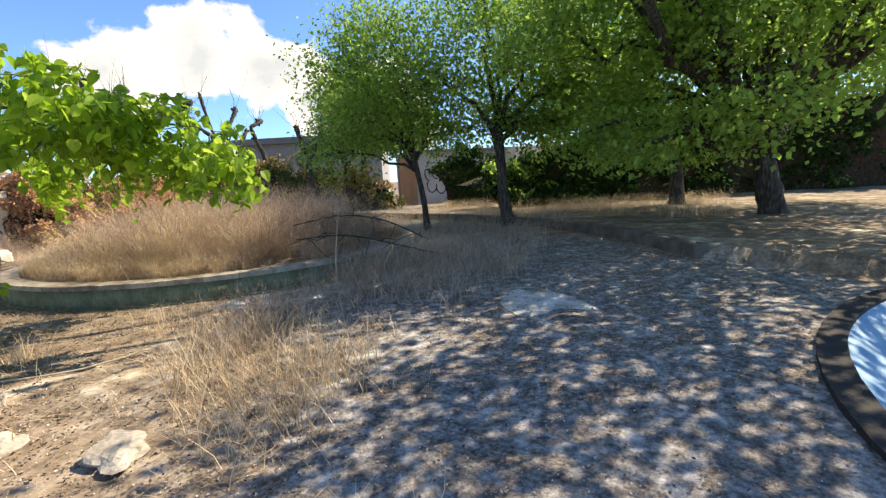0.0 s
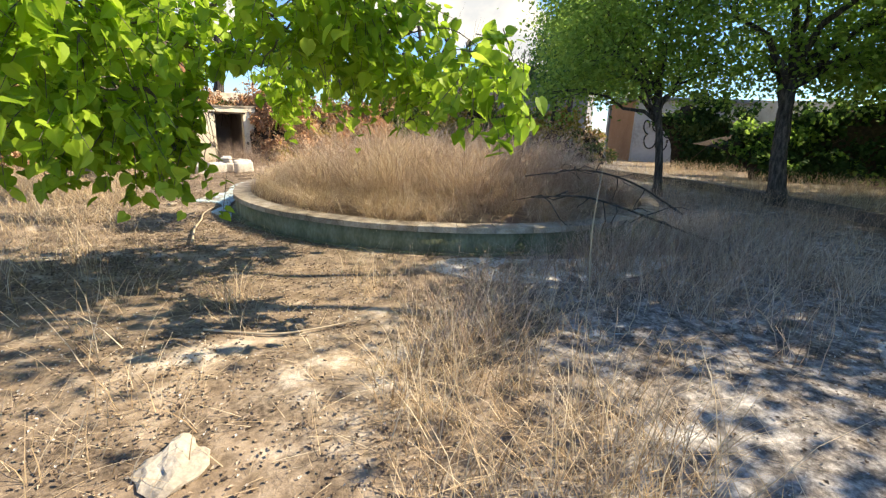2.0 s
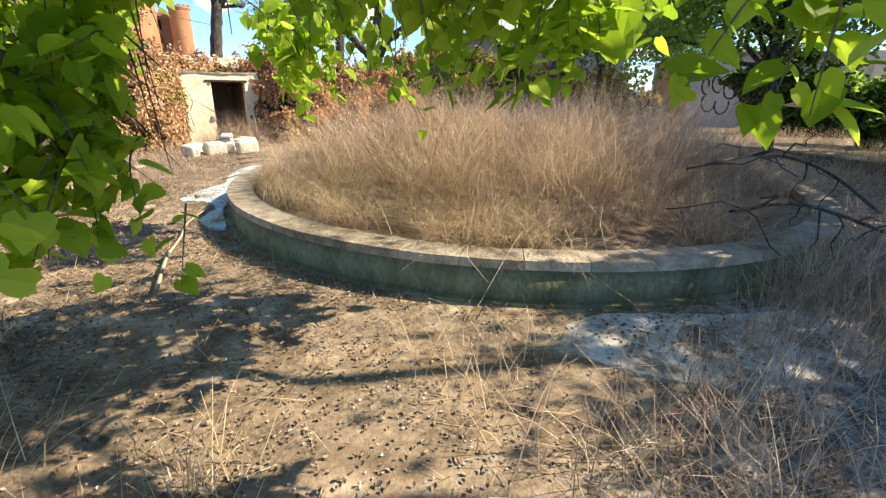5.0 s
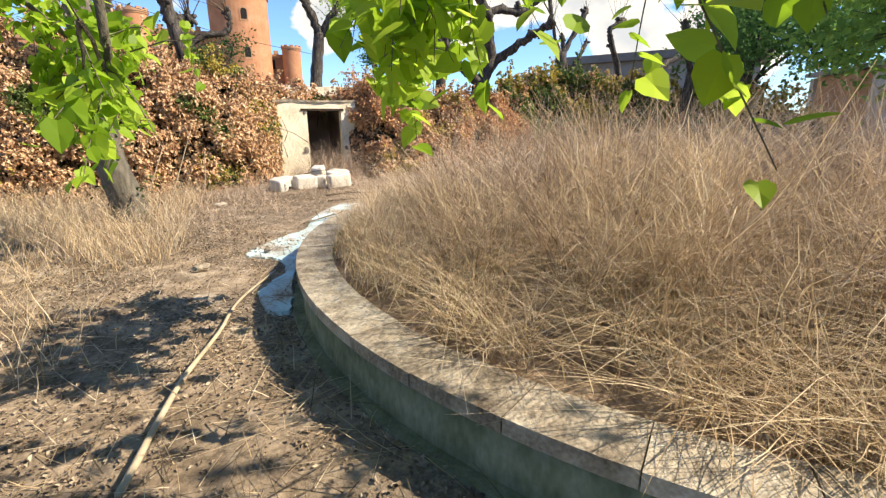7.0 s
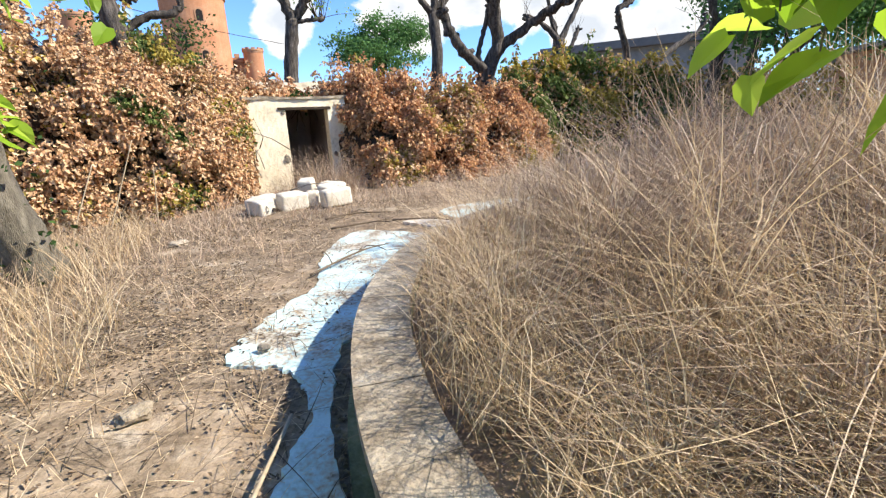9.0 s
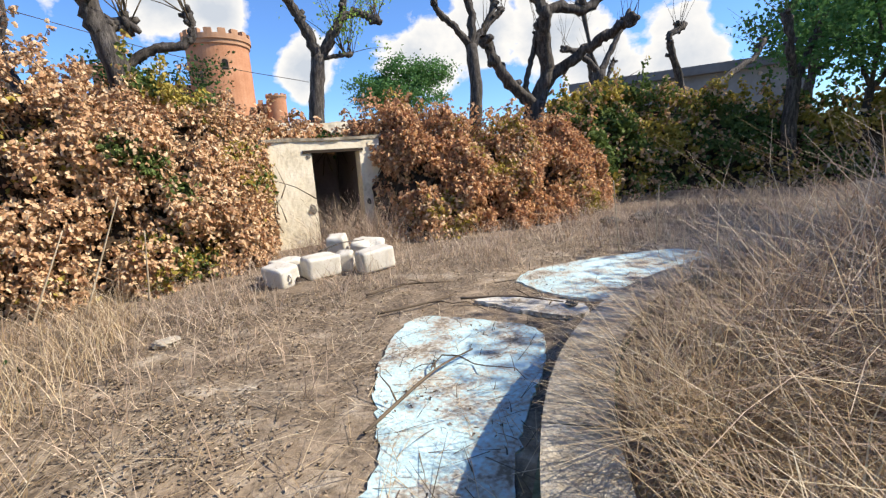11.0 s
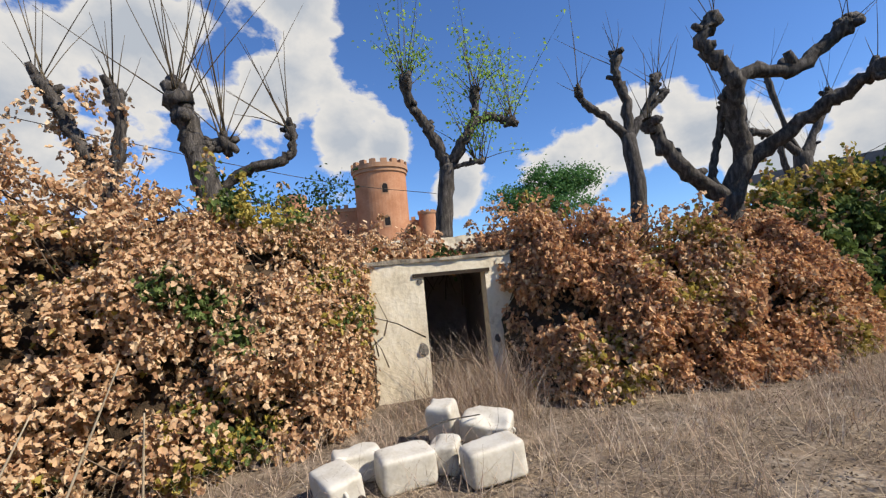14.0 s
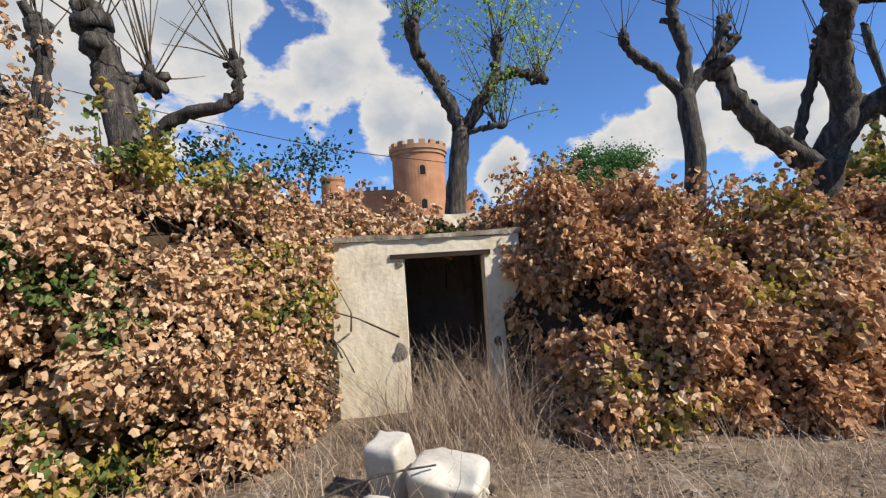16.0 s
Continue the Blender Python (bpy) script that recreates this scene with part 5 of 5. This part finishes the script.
hut = thing("white_block", "small sunlit whitewashed block house at the wood's edge", "building", (23.5, -10.6, 0))
ob = part("wall", slab_between((21.9, -9.6), (24.2, -11.6), 0, 3.25, 2.2), M_wall, hut)
ob.data.transform(Matrix.Translation((-23.5, 10.6, 0)))
longb = thing("long_grey_building", "long low grey industrial building behind the trees", "building", (30, 14, 0))
for nm, g, m, lb in (("wall", slab_between((34.5, 10), (27.8, 20.2), 0, 5.4, 8), M_greywall, "plain grey wall"), ("roof", slab_between((34.8, 9.6), (27.5, 20.6), 5.4, 5.9, 8.6), M_rooftile, "dull sheet roof edge")):
    ob = part(nm, g, m, longb, lb)
    ob.data.transform(Matrix.Translation((-30, -14, 0)))


# ---- plastic canisters ----
def canister(m, cap_at="end", dent=0.0, seed=0, sx=0.42, sy=0.30, sz=0.27):
    t = thing("jerrycan", "weathered white plastic jerrycan lying in the dry grass", "jerrycan", group="jerrycans by the doorway")
    bm = bmesh.new()
    bmesh.ops.create_cube(bm, size=1.0)
    bmesh.ops.bevel(bm, geom=bm.edges[:], offset=0.17, segments=4, profile=0.6, affect="EDGES")
    bmesh.ops.subdivide_edges(bm, edges=[e for e in bm.edges if e.calc_length() > 0.3], cuts=5, use_grid_fill=True)
    off = Vector((seed * 3.1, seed * 1.7, 0))
    for v in bm.verts:
        c = v.co
        rib = 0.012 * math.cos(c.x * 26) if abs(c.x) < 0.36 else 0
        k = 1 + rib + 0.05 * noise.noise(c * 2.2 + off)
        d = dent * max(0, noise.noise(c * 1.6 + off * 2))
        v.co = Vector((c.x * sx, c.y * sy * (k - d * 0.6), c.z * sz * (k - d)))
    me = bpy.data.meshes.new("body")
    bm.to_mesh(me)
    bm.free()
    me.polygons.foreach_set("use_smooth", np.ones(len(me.polygons), bool))
    me.materials.append(M_plastic)
    b = new("body", me)
    b.parent = t
    hx = sx / 2
    part("handle", Geo().tube(curve([(hx - 0.03, -0.02, sz * 0.18), (hx + 0.025, -0.02, sz * 0.14), (hx + 0.025, -0.02, -sz * 0.14), (hx - 0.03, -0.02, -sz * 0.18)], 4), 0.014, 7), M_plastic, t, "moulded handle", True)
    neck = part("neck", Geo().tube([(hx - 0.03, sy * 0.30, -sz * 0.2), (hx - 0.005, sy * 0.30, -sz * 0.2)], 0.045, 12), M_plastic, t, "", True)
    part("screw_cap", Geo().tube([(hx - 0.01, sy * 0.30, -sz * 0.2), (hx + 0.03, sy * 0.30, -sz * 0.2)], 0.033, 12), M_cap, neck, "dark screw cap", False)
    t.matrix_basis = m
    return t


canister(pose(-1.13, -3.02, 0.145, 8, 4, -62), seed=1)
canister(pose(-1.0, -2.55, 0.14, 0, 0, 12), dent=0.5, seed=2)
canister(pose(-0.58, -2.82, 0.15, 4, 0, 14), dent=0.2, seed=3, sx=0.48, sy=0.32, sz=0.30)
canister(pose(0.14, -2.98, 0.16, 0, -4, 10), dent=0.1, seed=4, sx=0.50, sy=0.30, sz=0.31)
canister(pose(-0.12, -1.92, 0.20, 0, 78, 60), dent=0.6, seed=5, sx=0.44)
canister(pose(0.28, -2.2, 0.17, 14, 8, -25), dent=0.7, seed=6, sx=0.5, sy=0.36, sz=0.30)
canister(pose(-0.22, -2.62, 0.13, 0, 0, 70), dent=0.6, seed=7, sx=0.36)


wire = part("overhead_wire", Geo().tube(curve([(-14, -2.5, 6.4), (-9, 0, 5.5), (-4.5, 1.9, 4.55), (-1.5, 3.1, 4.0), (0.85, 3.6, 3.7)], 8), 0.008, 5), M_bark)
tagged(wire, "thin dark sagging wire tied to a lopped tree", "wire")


# ---- stones ----
def stone(name, at, size, seed, label, m=M_rock, flat=0.55):
    ob = new(name, chunk(np.random.default_rng(seed), size, flat, 0.3, 3))
    ob.data.materials.append(m)
    ob.location = at
    ob.rotation_euler = (0, 0, seed * 1.3)
    return tagged(ob, label, "stone")


stone("limestone_rock", (-2.94, -16.75, 0.02), 0.17, 1, "jagged pale limestone rock in the dry grass", flat=0.36)
stone("limestone_rock", (-3.27, -15.93, 0.01), 0.15, 2, "flat pale limestone rock on chalky soil", flat=0.35)
stone("limestone_rock", (-3.75, -16.35, 0.01), 0.2, 3, "flat pale limestone outcrop on chalky soil", flat=0.2)
stone("loose_stone", (-2.42, -8.55, 0.03), 0.075, 4, "small pale loose stone on leaf litter", M_coping)
stone("loose_stone", (-1.78, -8.2, 0.05), 0.04, 5, "dark little stone on the blue slab", M_kerb)
stone("loose_stone", (-2.3, -4.55, 0.03), 0.09, 6, "chipped whitish stone in the dry grass")
stone("loose_stone", (1.05, -5.95, 0.07), 0.06, 7, "small dark stone on the broken slab", M_kerb)
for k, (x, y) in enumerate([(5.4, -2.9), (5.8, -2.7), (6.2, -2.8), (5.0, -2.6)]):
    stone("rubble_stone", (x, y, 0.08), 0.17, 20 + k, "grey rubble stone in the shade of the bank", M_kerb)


# ---- dead branches and canes ----
def stick(name, pts, r, label, m=M_twig, forks=0, seed=0):
    rng = np.random.default_rng(seed)
    line = curve(pts, 5)
    g = Geo().tube(line, np.linspace(r, r * 0.5, len(line)), 7, 0.08, seed)
    for k in range(forks):
        q = line[rng.integers(len(line) // 4, len(line) - 1)]
        d = rng.normal(0, 1, 3) * [1, 1, 0.5]
        d = d / np.linalg.norm(d) * rng.uniform(0.3, 0.8)
        g.tube(limb_line(rng, q, q + d, 0.05, 5, 0.2), np.linspace(r * 0.5, r * 0.2, 5), 5)
    ob = part(name, g, m, smooth=True)
    return tagged(ob, label, "branch")


M_cane = mat("bleached_cane", [(0.30, 0.24, 0.16), (0.48, 0.40, 0.29)], 5, bump=0.2)
stick("fallen_cane", [(-2.57, -11.69, 0.04), (-2.42, -10.9, 0.05), (-2.24, -10.3, 0.05), (-2.1, -9.72, 0.05), (-1.76, -9.0, 0.05)], 0.017, "long bleached cane lying on leaf litter", M_cane)
stick("fallen_stick", [(-2.91, -14.49, 0.03), (-2.69, -14.69, 0.03), (-2.46, -14.85, 0.03), (-2.17, -14.91, 0.03), (-1.84, -14.92, 0.03)], 0.011, "thin pale stick on the dry ground", M_cane)
stick("fallen_branch", [(-1.2, -6.9, 0.05), (-0.6, -6.5, 0.08), (-0.2, -6.3, 0.06)], 0.012, "dead forked branch on the blue slab", M_twig, 4, 3)
stick("fallen_branch", [(0.3, -5.2, 0.08), (0.7, -5.5, 0.1), (1.0, -5.9, 0.08)], 0.013, "dark dead branch on the broken slab", M_twig, 2, 4)
stick("fallen_branch", [(-0.4, -4.3, 0.04), (0.1, -4.2, 0.05), (0.6, -4.4, 0.04)], 0.015, "thin dead branch on the ground", M_twig, 1, 5)
stick("fallen_branch", [(-0.5, -5.0, 0.04), (0.0, -5.05, 0.06), (0.4, -4.9, 0.04)], 0.014, "thin dead branch on the ground", M_twig, 1, 6)
stick("dead_bough", [(3.6, -15.3, 0.05), (2.7, -14.8, 0.4), (1.7, -14.4, 0.72), (0.7, -14.3, 0.78)], 0.02, "dark dead bough leaning over the planter wall", M_bark, 10, 7)
stick("dead_bough", [(4.2, -14.4, 0.3), (3.2, -14.1, 0.8), (2.2, -13.9, 1.02), (1.2, -13.7, 0.95)], 0.018, "dark dead bough leaning over the planter wall", M_bark, 10, 8)
stick("dry_stem", [(-0.55, -2.62, 0.31), (-0.2, -2.45, 0.36), (0.2, -2.3, 0.34)], 0.012, "dark twig lying across the jerrycans", M_bark, 0, 9)
stick("tall_cane", [(0.2, -15.6, 0), (0.4, -15.4, 0.6), (0.75, -15.2, 1.25)], 0.009, "tall leaning dry cane", M_cane)
for k, (x, y, dx, dy, h) in enumerate([(-2.6, -2.9, 0.1, -0.1, 0.9), (-3.2, -3.0, 0.5, 0.1, 1.3), (-3.6, -3.3, 0.4, 0.2, 1.0), (3.3, -4.4, 0.0, 0.1, 1.0), (3.8, -4.6, 0.05, 0, 0.9)]):
    stick("dry_stem", [(x, y, 0), (x + dx * 0.5, y + dy * 0.5, h * 0.5), (x + dx, y + dy, h)], 0.012, "upright bleached dry stem", M_cane, 0, 30 + k)


# ---- dry grass and litter ----
def scatter(rng, n, x0, x1, y0, y1):
    return np.stack([rng.uniform(x0, x1, n), rng.uniform(y0, y1, n)], 1)


def grounded(p, lift=0.0):
    return np.c_[p, height(p[:, 0], p[:, 1]) + lift]


def tufts(rng, centres, per, spread):
    c = np.repeat(centres, per, 0)
    return c + rng.normal(0, spread, c.shape)


def stuff(name, g, m, label, category):
    return tagged(part(name, g, m), label, category, kind="stuff")


def in_planter(p, grow=0.0):
    return np.hypot(p[:, 0] - PC[0], p[:, 1] - PC[1]) < PR + grow


def planter_grass():
    rng = np.random.default_rng(51)
    n = 23000
    # stalks stand in tussocks that each lean their own way
    k = 420
    cr, ca = (PR - 0.33) * np.sqrt(rng.random(k)), rng.uniform(0, 2 * np.pi, k)
    own = rng.integers(0, k, n)
    xy = np.c_[cr * np.cos(ca), cr * np.sin(ca)][own] + rng.normal(0, 0.08, (n, 2))
    r, a = np.hypot(xy[:, 0], xy[:, 1]), np.arctan2(xy[:, 1], xy[:, 0])
    keep = r < PR - 0.29
    r, a, own = r[keep], a[keep], own[keep]
    tussock_way, tussock_tall = rng.uniform(0, 2 * np.pi, k)[own], rng.uniform(0.55, 1.35, k)[own]
    p = np.c_[PC[0] + r * np.cos(a), PC[1] + r * np.sin(a), 0.27 + 0.2 * (1 - (r / PR) ** 2)]
    n = len(p)
    edge = smooth(PR - 0.35, PR - 1.7, r)
    h = (0.34 + 0.9 * edge) * rng.uniform(0.55, 1.25, n) * tussock_tall * (1 + 0.38 * wobble(p[:, 0] * 1.3, p[:, 1] * 1.3))
    h = np.minimum(h, 1.35)
    inward = np.where(rng.random(n) < 0.5 * (1 - edge), np.arctan2(PC[1] - p[:, 1], PC[0] - p[:, 0]), tussock_way)
    red = (wobble(p[:, 0] * 0.8 + 2, p[:, 1] * 0.8) + 0.25 * (p[:, 0] - 1.0) + 0.5 * np.sin(own * 12.9898) + rng.normal(0, 0.2, n)) > -0.12
    for sel, m, lb in ((~red, M_grass, "tall bleached straw-coloured dry grass filling the planter"), (red, M_grass_red, "tall russet dry grass filling the planter")):
        arching = rng.random(sel.sum()) < 0.45
        g = blades(Geo(), rng, p[sel][~arching], h[sel][~arching], 0.0058, 0.30, 4, 0.35, inward[sel][~arching])
        blades(g, rng, p[sel][arching], np.minimum(h[sel][arching], 0.8), 0.0058, 0.45, 5, 1.0)
        # broken lower growth lying crosswise in every direction
        q = p[sel][rng.integers(0, sel.sum(), int(sel.sum() * 1.5))] + [0, 0, 0.05]
        q = q[np.hypot(q[:, 0] - PC[0], q[:, 1] - PC[1]) < PR - 0.36]
        q[:, 2] += 0.7 * rng.random(len(q)) ** 1.6 * smooth(PR - 0.45, PR - 1.5, np.hypot(q[:, 0] - PC[0], q[:, 1] - PC[1])) + 0.03
        blades(g, rng, q, rng.uniform(0.15, 0.45, len(q)), 0.005, 1.1, 4, 1.0)
        q = p[sel][rng.integers(0, sel.sum(), 9000)] + rng.normal(0, 0.12, (9000, 3)) * [1, 1, 0]
        q = q[np.hypot(q[:, 0] - PC[0], q[:, 1] - PC[1]) < PR - 0.28]
        q[:, 2] += rng.uniform(0.02, 0.2, len(q))
        blades(g, rng, q, rng.uniform(0.07, 0.2, len(q)), 0.0045, 2.0, 3, 0.4)
        s = p[sel & (r < PR - 2.2)][:260]
        blades(g, rng, s, rng.uniform(0.6, 1.4, len(s)), 0.010, 0.45, 4, 0.35)
        stuff("dry_grass", g, m, lb, "grass")
    # stems hanging over the coping
    a = rng.uniform(math.radians(150), math.radians(300), 160)
    p = np.c_[PC[0] + (PR - 0.35) * np.cos(a), PC[1] + (PR - 0.35) * np.sin(a), np.full(160, 0.36)]
    g = Geo()
    for k in range(160):
        blades(g, rng, p[k:k + 1], np.array([rng.uniform(0.25, 0.5)]), 0.006, 0.5, 6, 1.3, np.array([a[k]]))
    stuff("overhanging_grass", g, M_grass, "straw stems hanging over the planter coping", "grass")


planter_grass()


def field_grass():
    rng = np.random.default_rng(52)
    # zones of the plan: x0, x1, y0, y1, tufts, stalks each, height, material
    zones = [
        (-8.0, -2.7, -8.0, -2.6, 330, 24, 0.5, M_grass, "pale dry grass under the trees"),
        (-9.0, -3.2, -14.5, -8.0, 230, 20, 0.42, M_grass, "pale dry grass beside the path"),
        (-3.0, -0.2, -17.5, -13.6, 45, 18, 0.28, M_grass, "thin dry grass tufts on bare soil"),
        (-4.6, -2.4, -19.5, -15.0, 34, 22, 0.26, M_grass, "straw-coloured tufts on chalky soil"),
        (-0.6, 5.0, -16.4, -14.4, 70, 24, 0.40, M_grass_red, "russet dry tufts on old paving"),
        (0.4, 3.6, -17.2, -15.0, 75, 24, 0.52, M_grass_red, "russet upright weeds on old paving"),
        (-1.6, -0.2, -15.9, -14.6, 30, 22, 0.42, M_grass_red, "russet weeds near the planter"),
        (-2.5, -1.3, -17.7, -15.7, 34, 34, 0.46, M_grass, "bushy straw-coloured tufts at the paving edge"),
        (2.0, 9.5, -16.5, -9.5, 260, 24, 0.45, M_grass_red, "russet dry grass beyond the planter"),
        (9.5, 17.0, -20.0, -6.0, 380, 22, 0.45, M_grass, "pale dry grass behind the kerb"),
        (-2.4, 5.5, -4.4, -0.5, 190, 18, 0.40, M_grass_red, "dry weeds in front of the doorway"),
        (4.0, 12.0, -9.0, -1.0, 420, 20, 0.5, M_grass_red, "russet dry grass along the bank"),
        (0.7, 3.6, -15.3, -14.4, 46, 34, 0.62, M_grass_red, "tall russet grass against the planter wall"),
        (-4.0, -1.4, -7.5, -3.0, 60, 16, 0.35, M_grass_red, "thin dry grass beside the slabs"),
        (-0.2, 1.4, -1.3, -0.3, 44, 20, 0.95, M_grass_red, "tall dead weeds in the doorway"),
    ]
    for x0, x1, y0, y1, k, per, h, m, lb in zones:
        c = scatter(rng, k, x0, x1, y0, y1)
        p = tufts(rng, c, per, 0.13)
        p = p[~in_planter(p, 0.1)]
        p = p[(np.hypot(p[:, 0] - POOL[0], p[:, 1] - POOL[1]) > POOL_R + 0.2)]
        q = grounded(p)
        q = q[off_walk(q, 0.42)]
        g = blades(Geo(), rng, q, h, 0.006, 0.34, 3, 0.45)
        stuff("dry_grass", g, m, lb, "grass")


field_grass()


def litter():
    rng = np.random.default_rng(53)
    def clear(p):
        return p[(~in_planter(p, 0.02)) & (np.hypot(p[:, 0] - POOL[0], p[:, 1] - POOL[1]) > POOL_R)]
    p = clear(np.concatenate([scatter(rng, 30000, -5, 3, -21, -12.5), scatter(rng, 34000, -4.5, 5, -13, -1.5), scatter(rng, 9000, 2, 9, -20, -12), scatter(rng, 22000, -4.2, -0.6, -12.5, -3.5)]))
    keep = wobble(p[:, 0] * 1.4, p[:, 1] * 1.4) + rng.normal(0, 0.4, len(p)) > -0.15
    p = p[keep]
    paved = (p[:, 0] + 3.7 - (p[:, 1] + 18.8) * 0.9 > 0.4) & (p[:, 1] < -13) | (p[:, 0] > -1.7) & (p[:, 0] < 4) & (p[:, 1] > -9.0) & (p[:, 1] < -4.6)
    p = p[~paved | (rng.random(len(p)) < 0.3)]
    g = leaves(Geo(), rng, grounded(p, 0.012), 0.03, LEAF_CURL, FACE_CURL, 0.0, 1.6)
    stuff("leaf_litter", g, M_litter, "curled dead leaves scattered on the ground", "litter")
    p = clear(np.concatenate([scatter(rng, 1800, -5, 0, -20, -12.5), scatter(rng, 9000, -4.5, 4, -12, -2.5)]))
    p = p[(p[:, 0] + 3.7 - (p[:, 1] + 18.8) * 0.9 < 0.6) | (p[:, 1] > -13)]
    q = grounded(p, 0.012)
    g = blades(Geo(), rng, q, rng.uniform(0.03, 0.12, len(q)), 0.0045, 2.6, 3, 0.3)
    stuff("fallen_straw", g, M_grass, "fallen straw and stalks lying flat", "straw")
    p = clear(scatter(rng, 4200, -4.5, 3.5, -13.5, -2.8))
    g = blades(Geo(), rng, grounded(p, 0.014), rng.uniform(0.03, 0.13, len(p)), 0.007, 2.4, 3, 0.3)
    stuff("fallen_twig_litter", g, M_twig, "thin dark fallen twigs lying in the leaf litter", "litter")
    p = clear(scatter(rng, 7000, -5, 5, -21, -13.5))
    g = leaves(Geo(), rng, grounded(p, 0.008), 0.02, LEAF_CURL, FACE_CURL, 0.0, 1.2)
    stuff("chips", g, M_chip, "whitish mortar chips on the old paving", "gravel")


litter()
